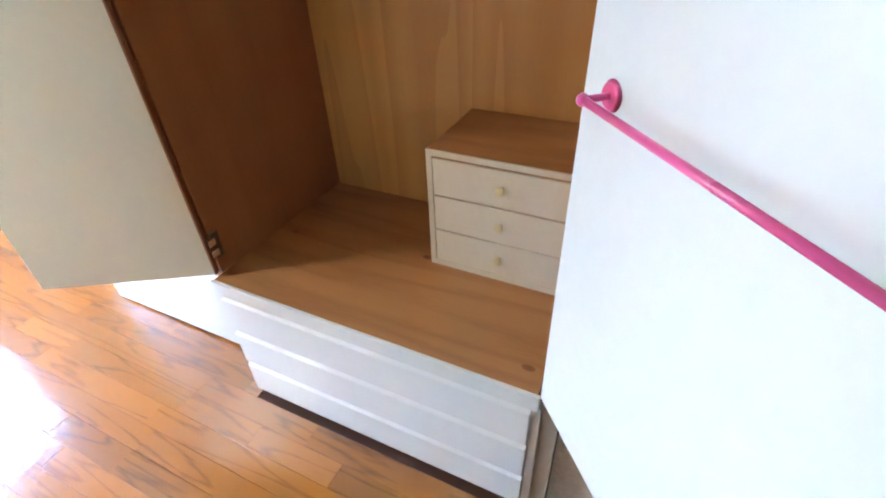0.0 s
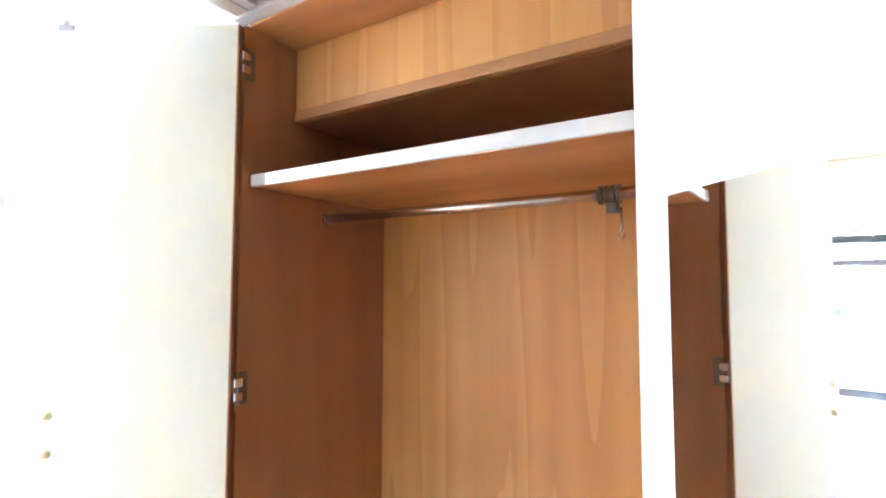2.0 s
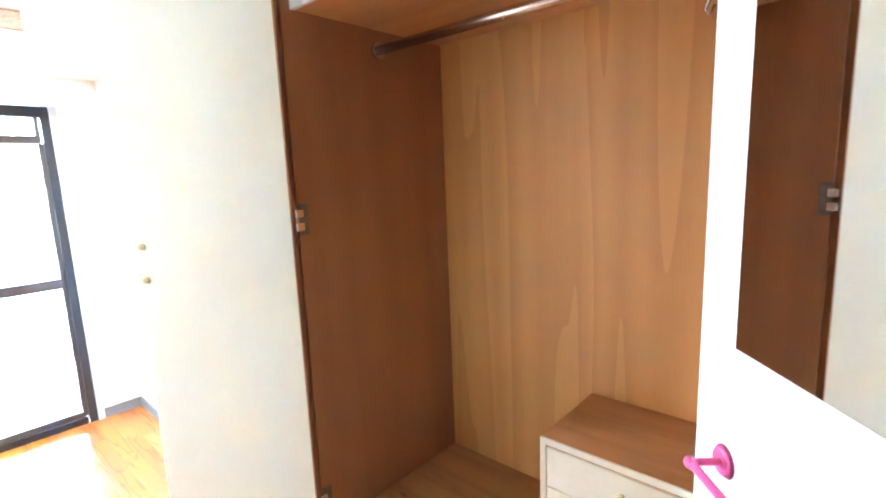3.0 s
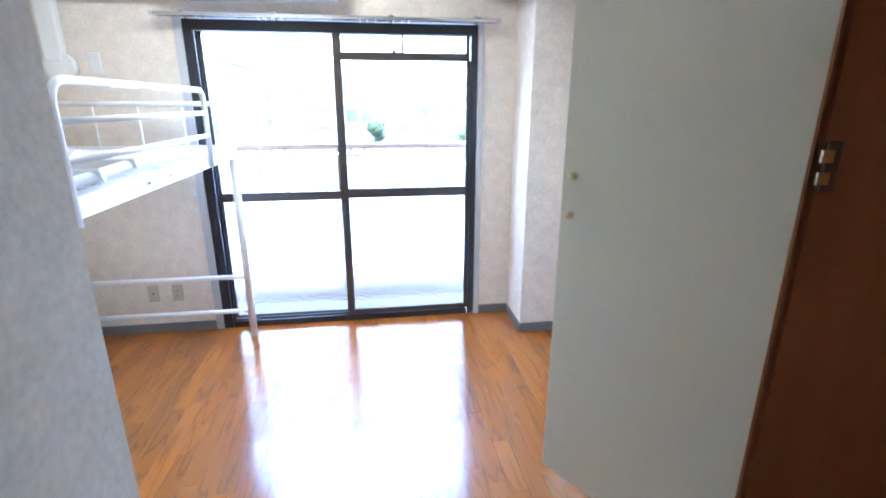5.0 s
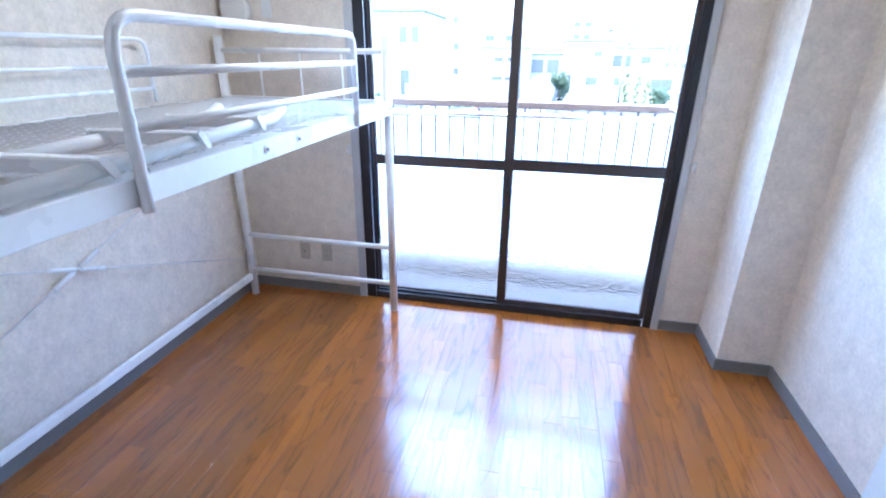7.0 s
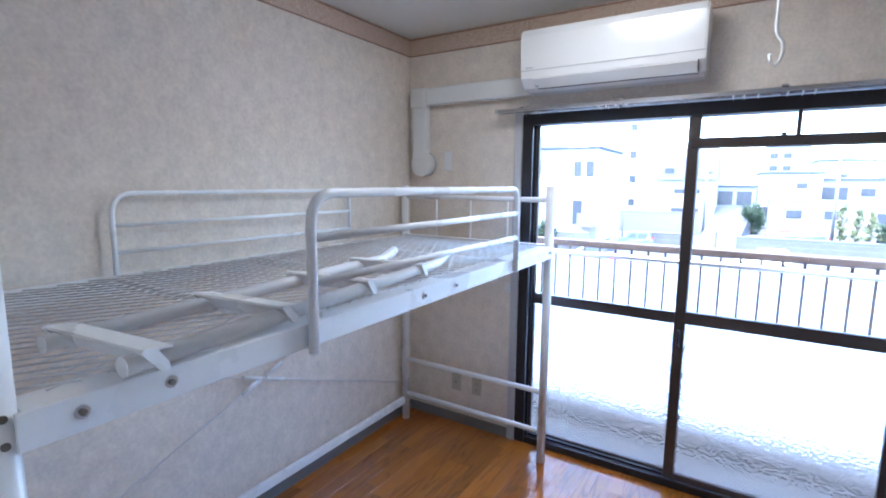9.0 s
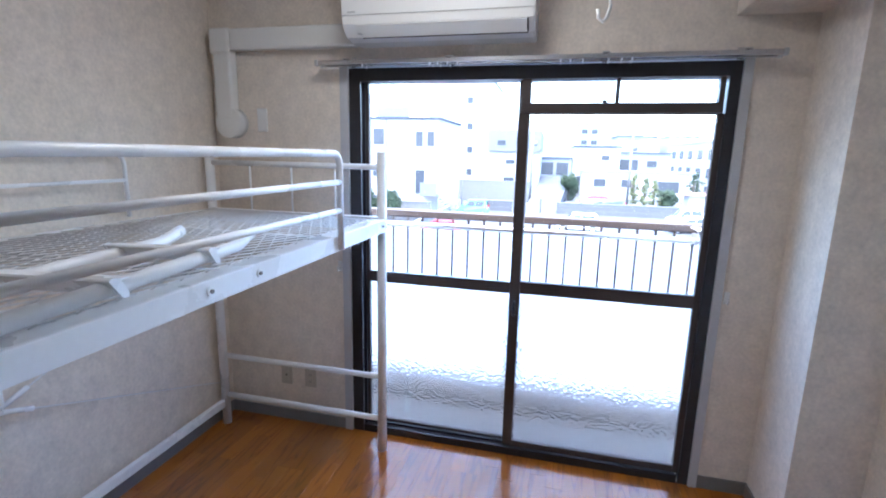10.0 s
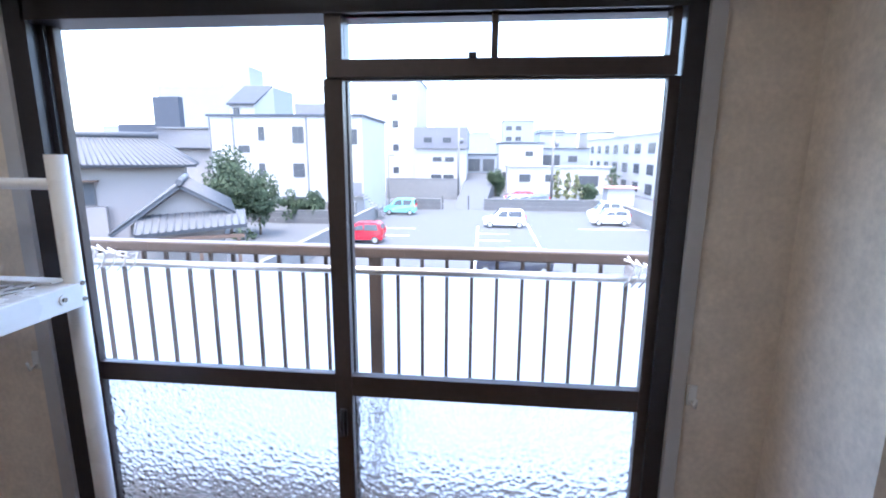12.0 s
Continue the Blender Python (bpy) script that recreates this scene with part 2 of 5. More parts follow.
def ball(bm, centre, r, scale=(1, 1, 1), n=14):
    geo = bmesh.ops.create_uvsphere(bm, u_segments=n, v_segments=n // 2, radius=r, matrix=Matrix.Translation(centre) @ Matrix.Diagonal((*scale, 1)))
    for v in geo["verts"]:
        for f in v.link_faces:
            f.smooth = True


def mesh_of(name, bm, mat):
    me = bpy.data.meshes.new(name)
    bm.normal_update()
    bm.to_mesh(me)
    bm.free()
    me.materials.append(mat)
    return me


def part(name, bm, mat, parent=None, label=""):
    ob = new(name, mesh_of(name, bm, mat))
    if parent:
        ob.parent = parent
    if label:
        ob["label"] = label
    return ob


def boxes(name, mat, parent, *rows, bevel=0.0, label=""):
    bm = bmesh.new()
    for r in rows:
        box(bm, *r, bevel=bevel)
    return part(name, bm, mat, parent, label)


def bars(name, mat, parent, r, *chains, n=12, label=""):
    bm = bmesh.new()
    for c in chains:
        tube(bm, c, r, n)
    return part(name, bm, mat, parent, label)


def thing(name, at, label, category, group=""):
    ob = new(name)
    ob.location = at
    ob.empty_display_size = 0.1
    return tagged(ob, label, category, group)


def settle(root):
    """Parts are written in world places: carry them over to the root's own frame."""
    off = Matrix.Translation(root.location).inverted()
    for o in root.children:
        o.matrix_parent_inverse = off
    return root


def structure(ob, label, category):
    return tagged(ob, label, category, kind="structure")


# ---- the plan, in metres: x to the right along the window wall, y towards the window, z up ----
XL, XR = -0.78, 2.18          # the room's side walls
YB = -2.48                    # the room's back wall
CH = 2.408                    # ceiling
HALL_X, HALL_Y = 0.645, -5.2   # passage: its side wall and its end
COL_X, COL_Y = 1.935, -0.337  # corner column
CL_Y0, CL_Y1, CL_X = -3.345, -2.475, 1.68   # closet opening and front
CL_BACK, CL_Z0, CL_Z1 = 2.222, 0.468, 2.157
CL_SIZE, CL_PIN = 1.045, (1.45, -2.115)     # the closet's joinery is drawn at 1 : 1.045 about this point of the floor


def joinery(root):
    """Brings closet joinery from its drawn size to its true size."""
    x, y, z = root.location
    root.location = (CL_PIN[0] + CL_SIZE * (x - 1.45), CL_PIN[1] + CL_SIZE * (y + 2.13), CL_SIZE * z)
    root.scale = (CL_SIZE, CL_SIZE, CL_SIZE)
    return root


TRUE_Y0, TRUE_Y1 = (CL_PIN[1] + CL_SIZE * (v + 2.13) for v in (CL_Y0, CL_Y1))
TRUE_X, TRUE_BACK = (CL_PIN[0] + CL_SIZE * (v - 1.45) for v in (CL_X, CL_BACK))

slab = boxes("floor", JOINT, None, (XL - 0.1, HALL_Y - 0.1, -0.12, 2.4, 0.02, -0.006))
structure(slab, "glossy orange-brown oak strip floor", "floor")
structure(boxes("ceiling", CEILING, None, (XL - 0.1, HALL_Y - 0.1, CH, 2.4, 0.12, CH + 0.1)), "plain white papered ceiling", "ceiling")
structure(boxes("wall_left", WALLPAPER, None, (XL - 0.1, YB - 0.1, -0.01, XL, 0.0, CH)), "cream mottled wallpaper wall beside the bed", "wall")
structure(boxes("wall_back", WALLPAPER, None, (XL, YB - 0.1, -0.01, HALL_X, YB, CH)), "cream mottled wallpaper wall at the passage corner", "wall")
structure(boxes("wall_right", WALLPAPER, None, (XR, TRUE_Y1 + 0.028, -0.01, XR + 0.1, 0.0, CH)), "cream mottled wallpaper wall", "wall")
structure(boxes("wall_column", WALLPAPER, None, (COL_X, COL_Y, -0.01, XR, 0.0, CH)), "boxed-in corner column in cream wallpaper", "wall")
structure(boxes("wall_window", WALLPAPER, None, (XL - 0.1, 0.0, -0.01, -0.056, 0.14, CH), (1.726, 0.0, -0.01, 2.4, 0.14, CH), (-0.056, 0.0, 1.925, 1.726, 0.14, CH), (-0.056, 0.0, -0.12, 1.726, 0.14, -0.008)), "cream wallpaper wall round the balcony window", "wall")
structure(boxes("wall_hall_left", WALLPAPER, None, (HALL_X - 0.1, HALL_Y, -0.01, HALL_X, YB - 0.1, CH)), "pale wallpaper wall of the passage", "wall")
structure(boxes("wall_hall_end", WALLPAPER, None, (HALL_X - 0.1, HALL_Y - 0.1, -0.01, 2.4, HALL_Y, CH)), "plain wall at the end of the passage", "wall")
structure(boxes("wall_hall_right", WALLPAPER, None, (TRUE_X + 0.022, HALL_Y, -0.01, 2.34, TRUE_Y0 - 0.052, CH)), "plain wall beyond the closet", "wall")
structure(boxes("wall_closet_back", CREAM, None, (TRUE_BACK + 0.016, TRUE_Y0 - 0.05, -0.01, 2.37, TRUE_Y1 + 0.026, CH)), "plain wall behind the closet", "wall")
structure(boxes("wall_beside_closet", MELAMINE, None, (1.79, TRUE_Y1 + 0.03, 0.012, XR - 0.001, -1.60, CH)), "white panelled wall section beside the closet", "wall")
structure(boxes("trim_beside_closet", DARK_TOE, None, (1.798, TRUE_Y1 + 0.03, -0.004, XR - 0.001, -1.61, 0.011)), "thin dark line at the foot of the white panel", "trim")
structure(boxes("trim_lintel", WHITE_TRIM, None, (HALL_X, YB - 0.075, 2.265, 1.672, YB + 0.005, CH - 0.001)), "white lintel over the passage opening", "lintel")
structure(boxes("trim_lintel_rail", BEIGE_TRIM, None, (HALL_X + 0.002, YB - 0.045, 2.261, 1.67, YB + 0.0, 2.2645)), "beige strip under the lintel", "trim")

# skirting boards
structure(boxes("baseboard_left", BASE_GREY, None, (XL, YB, 0.0, XL + 0.008, -0.008, 0.062)), "grey vinyl skirting", "skirting")
structure(boxes("baseboard_window", BASE_GREY, None, (XL, -0.008, 0.0, -0.058, 0.0, 0.062), (1.728, -0.008, 0.0, COL_X, 0.0, 0.062)), "grey vinyl skirting", "skirting")
structure(boxes("baseboard_column", BASE_GREY, None, (COL_X - 0.008, COL_Y, 0.0, COL_X, -0.008, 0.062), (COL_X - 0.008, COL_Y - 0.008, 0.0, XR - 0.008, COL_Y, 0.062)), "grey vinyl skirting round the column", "skirting")
structure(boxes("baseboard_right", BASE_GREY, None, (XR - 0.008, -1.60, 0.0, XR, COL_Y - 0.008, 0.062)), "grey vinyl skirting", "skirting")
structure(boxes("baseboard_back", BASE_GREY, None, (XL + 0.008, YB, 0.0, HALL_X, YB + 0.008, 0.062)), "grey vinyl skirting", "skirting")
structure(boxes("baseboard_hall", BASE_GREY, None, (HALL_X, HALL_Y, 0.0, HALL_X + 0.008, YB, 0.062)), "grey vinyl skirting of the passage", "skirting")

# wallpaper frieze under the ceiling
BZ = 2.305
structure(boxes("trim_frieze_left", BORDER, None, (XL, YB, BZ, XL + 0.003, -0.003, CH - 0.001)), "pinkish scroll-patterned wallpaper frieze", "frieze")
structure(boxes("trim_frieze_window", BORDER, None, (XL, -0.003, BZ, COL_X, 0.0, CH - 0.001)), "pinkish scroll-patterned wallpaper frieze", "frieze")
structure(boxes("trim_frieze_column", BORDER, None, (COL_X - 0.003, COL_Y, BZ, COL_X, -0.003, CH - 0.001), (COL_X - 0.003, COL_Y - 0.003, BZ, XR - 0.003, COL_Y, CH - 0.001)), "pinkish scroll-patterned wallpaper frieze", "frieze")
structure(boxes("trim_frieze_right", BORDER, None, (XR - 0.003, -1.60, BZ, XR, COL_Y - 0.003, CH - 0.001)), "pinkish scroll-patterned wallpaper frieze", "frieze")
for nm, rows in (("trim_frieze_line_left", ((XL, YB, BZ - 0.006, XL + 0.004, -0.004, BZ), (XL, YB, CH - 0.012, XL + 0.005, -0.004, CH - 0.006))), ("trim_frieze_line_window", ((XL, -0.004, BZ - 0.006, COL_X, 0.0, BZ), (XL, -0.005, CH - 0.012, COL_X, 0.0, CH - 0.006)))):
    structure(boxes(nm, FRIEZE_LINE, None, *rows), "thin brown line of the wallpaper frieze", "frieze")
structure(boxes("wall_beam", WALLPAPER, None, (1.64, -1.599, 2.07, XR - 0.001, COL_Y - 0.001, CH - 0.001), (1.64, COL_Y - 0.001, 2.07, COL_X - 0.001, -0.006, CH - 0.001)), "boxed beam in cream wallpaper under the ceiling", "beam")


# ---- balcony window ----
def window():
    w = structure(thing("window_1", (0.845, 0.06, 0.0), "two-leaf balcony window in dark bronze aluminium, closed", "window"), "two-leaf balcony window in dark bronze aluminium, closed", "window")
    boxes("window_frame", BRONZE, w, (-0.012, 0.0, 0.0, 0.035, 0.11, 1.905), (0.035, 0.0, 0.0, 0.046, 0.014, 1.905), (0.035, 0.045, 0.0, 0.05, 0.056, 1.905), (1.655, 0.0, 0.0, 1.69, 0.11, 1.905), (1.648, 0.0, 0.0, 1.655, 0.012, 1.905),
          (0.035, 0.0, 1.846, 1.655, 0.11, 1.905), (0.05, 0.0, 0.0, 1.64, 0.11, 0.028), (0.05, 0.0, 0.028, 1.64, 0.01, 0.04), (0.05, 0.05, 0.028, 1.64, 0.056, 0.04))
    boxes("casing", CASING, w, (-0.056, -0.012, 0.0, -0.013, 0.13, 1.92), (1.691, -0.012, 0.0, 1.726, 0.13, 1.92), (-0.056, -0.012, 1.921, 1.726, 0.13, 1.9245), label="white painted timber casing")

    def sash(x0, xa, xb, x1, zb, za, zc, ztop, z1, y0, y1):
        """Outer edges x0 and x1, glass from xa to xb, bottom rail up to zb, middle rail from za to zc, glass up to ztop."""
        s = boxes("sash", BRONZE_IN, w, (x0, y0, 0.041, xa, y1, z1), (xb, y0, 0.041, x1, y1, z1), (xa, y0, 0.041, xb, y1, zb), (xa, y0, ztop, xb, y1, z1), (xa, y0, za, xb, y1, zc), bevel=0.002)
        ym = (y0 + y1) / 2
        for nm, mat, a, b in (("upper_pane", PANE, zc, ztop), ("lower_pane", PEBBLE, zb, za)):
            p = boxes(nm, mat, s, (xa, ym - 0.002, a, xb, ym + 0.002, b), label="clear glass" if mat is PANE else "pebbled obscure glass")
            p.visible_shadow = False
            if mat is PEBBLE:
                p.data.materials.append(PEBBLE_BACK)
                for f in p.data.polygons:
                    f.material_index = 1 if f.normal.y < -0.5 else 0
        return s

    sash(0.036, 0.064, 0.803, 0.857, 0.058, 0.842, 0.900, 1.862, 1.867, 0.060, 0.088)
    inner = sash(0.808, 0.856, 1.624, 1.654, 0.072, 0.857, 0.918, 1.697, 1.702, 0.018, 0.046)
    bm = bmesh.new()
    box(bm, 0.824, 0.004, 0.74, 0.842, 0.018, 0.82, 0.003)
    tube(bm, [(0.833, -0.006, 0.75), (0.833, -0.012, 0.79), (0.833, -0.004, 0.83)], 0.006, 8)
    part("crescent_latch", bm, BRONZE, inner, "bronze crescent latch")
    t = boxes("transom", BRONZE_IN, w, (0.818, 0.010, 1.703, 1.64, 0.055, 1.745), (0.818, 0.010, 1.745, 0.86, 0.055, 1.846), (1.62, 0.012, 1.745, 1.64, 0.055, 1.846), (1.218, 0.012, 1.745, 1.234, 0.05, 1.846), (0.86, 0.012, 1.858, 1.62, 0.05, 1.846), bevel=0.0015)
    for a, b in ((0.86, 1.218), (1.234, 1.62)):
        p = boxes("transom_pane", PANE, t, (a, 0.03, 1.745, b, 0.034, 1.858), label="clear glass")
        p.visible_shadow = False
    boxes("transom_catch", BRONZE, t, (1.165, 0.004, 1.742, 1.185, 0.0105, 1.757), bevel=0.002)
    settle(w)
    return w


window()


def curtain_rail():
    c = thing("curtain_rail", (0.825, -0.06, 1.915), "double aluminium curtain rail above the window", "curtain rail")
    for y in (-0.045, -0.098):
        bm = bmesh.new()
        box(bm, -0.122, y - 0.008, 1.905, 1.795, y + 0.008, 1.925, 0.002)
        part("rail", bm, STEEL, c)
        for x in (-0.127, 1.797):
            boxes("end_cap", PLASTIC_GREY, c, (x - 0.008, y - 0.011, 1.902, x + 0.008, y + 0.011, 1.928), bevel=0.003)
        for x in (0.10, 0.42, 0.455, 0.50, 0.545, 0.98, 1.02, 1.07, 1.17, 1.22, 1.26):
            bm = bmesh.new()
            box(bm, x - 0.003, y - 0.003, 1.898, x + 0.003, y + 0.003, 1.905, 0.001)
            disc(bm, (x, y, 1.8955), (1, 0, 0), 0.0035, 0.002, 10)
            part("glider", bm, PLASTIC, c)
    for x in (0.02, 0.50, 1.16, 1.67):
        bm = bmesh.new()
        box(bm, x - 0.012, -0.11, 1.926, x + 0.012, 0.0, 1.931)
        box(bm, x - 0.012, -0.016, 1.905, x + 0.012, -0.012, 1.95)
        part("bracket", bm, STEEL, c)
    return settle(c)


curtain_rail()

for x in (-0.075, 1.745):
    bm = bmesh.new()
    box(bm, x - 0.012, -0.008, 0.90, x + 0.012, 0.0, 0.955, 0.003)
    tube(bm, [(x, -0.006, 0.912), (x, -0.028, 0.906), (x, -0.034, 0.93)], 0.004, 8)
    tagged(part("curtain_hook", bm, PLASTIC), "small white plastic curtain tie-back hook beside the window", "hook", "curtain hooks")


# ---- loft bed ----
BX0, BX1, BY0, BY1 = -0.722, 0.208, -2.33, -0.135


def bed():
    b = thing("loft_bed", ((BX0 + BX1) / 2, (BY0 + BY1) / 2, 0.0), "white enamelled steel loft bed frame with bare wire mesh", "loft bed")
    for x in (BX0, BX1):
        for y in (BY0, BY1):
            bm = bmesh.new()
            tube(bm, [(x, y, 0.0), (x, y, 1.515)], 0.0225, 16)
            leg = part("post", bm, BED_WHITE, b)
            for z in (1.165, 1.205, 0.185):
                bm = bmesh.new()
                disc(bm, (x, y, z), (1, 0, 0), 0.006, 0.05, 10)
                part("bolt", bm, DARK_STEEL, leg, "dark bolt head")
    # side rails: angle section with an inward flange
    for x, s in ((BX1, 1), (BX0, -1)):
        bm = bmesh.new()
        box(bm, x - 0.004 + s * 0.024, BY0 + 0.012, 1.149, x + 0.004 + s * 0.024, BY1 - 0.012, 1.208, 0.002)
        box(bm, x + s * 0.020 - s * 0.067, BY0 + 0.022, 1.203, x + s * 0.020, BY1 - 0.022, 1.208, 0.001)
        part("side_rail", bm, BED_WHITE, b)
    for y in (BY0, BY1):
        bm = bmesh.new()
        box(bm, BX0 + 0.02, y - 0.004, 1.149, BX1 - 0.02, y + 0.004, 1.208, 0.002)
        part("end_rail", bm, BED_WHITE, b)
        for z, r in ((1.446, 0.014), (0.405, 0.0145), (0.175, 0.0145)):
            bars("cross_bar", BED_WHITE, b, r, [(BX0 + 0.02, y, z), (BX1 - 0.02, y, z)], n=12)
        for x in (-0.49, -0.26, -0.03):
            bars("end_rod", BED_WHITE, b, 0.005, [(x, y, 1.208), (x, y, 1.436)], n=8)
    bm = bmesh.new()
    box(bm, BX0 - 0.012, BY0 + 0.02, 0.105, BX0 + 0.012, BY1 - 0.02, 0.15, 0.006)
    part("lower_rail", bm, BED_WHITE, b)
    # guards
    for x, y0, y1, lo, top, bar in ((BX1 + 0.041, -1.785, -0.65, 1.138, 1.506, (1.405, 1.303)), (BX0 - 0.016, -1.76, -0.615, 1.205, 1.487, (1.377, 1.284))):
        r = 0.0122 if x > 0 else 0.0085
        g = bars("guard_frame", BED_WHITE, b, r, [(x, y0, lo)] + bend((x, y0, 1.0), (x, y0, top), (x, 0, top), 0.075) + bend((x, y0, top), (x, y1, top), (x, y1, 1.0), 0.055) + [(x, y1, lo + 0.02)], n=12)
        for z in bar:
            bars("guard_bar", BED_WHITE, g, r * 0.85, [(x, y0, z), (x, y1, z)], n=10)
    # bolts on the front rail
    for y in (-2.24, -2.105, -1.318, -1.128, -0.20):
        bm = bmesh.new()
        disc(bm, (BX1 + 0.030, y, 1.181), (1, 0, 0), 0.012 if y > -1.5 else 0.011, 0.003, 16)
        w = part("washer", bm, BED_WHITE if y > -1.5 else STEEL, b)
        bm = bmesh.new()
        disc(bm, (BX1 + 0.033, y, 1.181), (1, 0, 0), 0.0055, 0.005, 12)
        part("bolt", bm, DARK_STEEL, w, "dark bolt head")
    # wire mesh on three cross bearers
    for y in (-1.75, -1.2, -0.65):
        boxes("bearer", BED_WHITE, b, (BX0 - 0.004, y - 0.015, 1.172, BX1 + 0.004, y + 0.015, 1.2), bevel=0.002)
    # expanded mesh: flattened diamonds between the flanges
    bm = bmesh.new()
    x0, x1, y0, y1, z = BX0 + 0.030, BX1 - 0.030, BY0 + 0.03, BY1 - 0.03, 1.2095
    pitch, lean = 0.044, 1.9
    for s in (-1, 1):
        c = y0 - lean * (x1 - x0)
        while c < y1 + lean * (x1 - x0):
            # y = c + s * lean * (x - x0), cut to the frame
            xs = sorted((x0 + s * (y0 - c) / lean, x0 + s * (y1 - c) / lean))
            xa, xb = max(x0, xs[0]), min(x1, xs[1])
            if xb - xa > 0.004:
                tube(bm, [(xa, c + s * lean * (xa - x0), z + 0.0012 * s), (xb, c + s * lean * (xb - x0), z + 0.0012 * s)], 0.0022, 5)
            c += pitch * lean
    part("wire_mesh", bm, WIRE, b, "bare white wire mesh")
    boxes("mesh_edge", BED_WHITE, b, (BX0 + 0.01, BY1 - 0.05, 1.2125, BX1 - 0.01, BY1 - 0.01, 1.219), bevel=0.002)
    # cross brace against the wall
    xb = BX0 - 0.026
    cy, cz = -1.19, 0.635
    for s in (-1, 1):
        p0, p1 = (xb + s * 0.004, BY0, cz - s * 0.375 * (BY0 - cy)), (xb + s * 0.004, BY1, cz - s * 0.375 * (BY1 - cy))
        rod = bars("brace_rod", WIRE, b, 0.003, [p0, p1], n=6)
        d = (Vector(p1) - Vector(p0)).normalized()
        c = Vector((xb + s * 0.004, cy, cz))
        for k in (-1, 1):
            bars("turnbuckle", BED_WHITE, rod, 0.0095, [c + d * k * 0.015, c + d * k * 0.115], n=10)
    return settle(b)


bed()


def ladder():
    z = 1.233
    l = thing("bed_ladder", (0.0, -1.5, z - 0.018), "white steel bed ladder lying flat on the wire mesh", "ladder")
    for x in (-0.122, 0.115):
        bars("side_tube", BED_WHITE, l, 0.0175, [(x, -2.20, z), (x, -1.10, z)] + bend((x, -1.10, z), (x, -1.06, z), (x - 0.014, -0.955, z + 0.02), 0.03) + [(x - 0.014, -0.955, z + 0.02)], n=14)
    for y in (-2.165, -1.855, -1.535, -1.22):
        bm = bmesh.new()
        # slanted plate with a back flange
        sect = [(-0.018, 0.022), (0.012, -0.013), (0.015, -0.011), (-0.014, 0.022), (0.036, 0.017), (0.036, 0.021), (-0.015, 0.026)]
        ends = [[bm.verts.new((x, y + a, z + b)) for a, b in sect] for x in (-0.148, 0.142)]
        for k in range(7):
            bm.faces.new((ends[0][k], ends[0][(k + 1) % 7], ends[1][(k + 1) % 7], ends[1][k]))
        bm.faces.new(ends[0])
        bm.faces.new(list(reversed(ends[1])))
        bmesh.ops.recalc_face_normals(bm, faces=bm.faces)
        tread = part("tread", bm, BED_WHITE, l)
        # rounded tabs gripping the tubes from outside
        for x in (-0.153, 0.142):
            bm = bmesh.new()
            tab = [(-0.022, 0.020), (-0.014, 0.025), (0.0, 0.023), (0.007, 0.017), (0.025, -0.010), (0.026, -0.019), (0.020, -0.0225), (0.010, -0.021), (0.004, -0.014)]
            ends = [[bm.verts.new((q, y + a, z + b + 0.004)) for a, b in tab] for q in (x, x + 0.005)]
            n = len(tab)
            for k in range(n):
                bm.faces.new((ends[0][k], ends[0][(k + 1) % n], ends[1][(k + 1) % n], ends[1][k]))
            bm.faces.new(ends[0])
            bm.faces.new(list(reversed(ends[1])))
            bmesh.ops.recalc_face_normals(bm, faces=bm.faces)
            part("tab", bm, BED_WHITE, tread)
    settle(l)
    l.rotation_euler.z = radians(6.6)
    l.location.x += 0.045
    return l


ladder()


# ---- closet ----
def leaf(hinge, way, inner):
    """The frame of a door leaf's inner face: from its hinge, along way, facing inner."""
    u, n = Vector((*way, 0)).normalized(), Vector((*inner, 0)).normalized()
    m = Matrix(((u.x, n.x, 0, hinge[0]), (u.y, n.y, 0, hinge[1]), (0, 0, 1, 0), (0, 0, 0, 1)))
    return m


def placed(bm, m):
    bmesh.ops.transform(bm, matrix=m, verts=bm.verts)
    bmesh.ops.recalc_face_normals(bm, faces=bm.faces)
    return bm


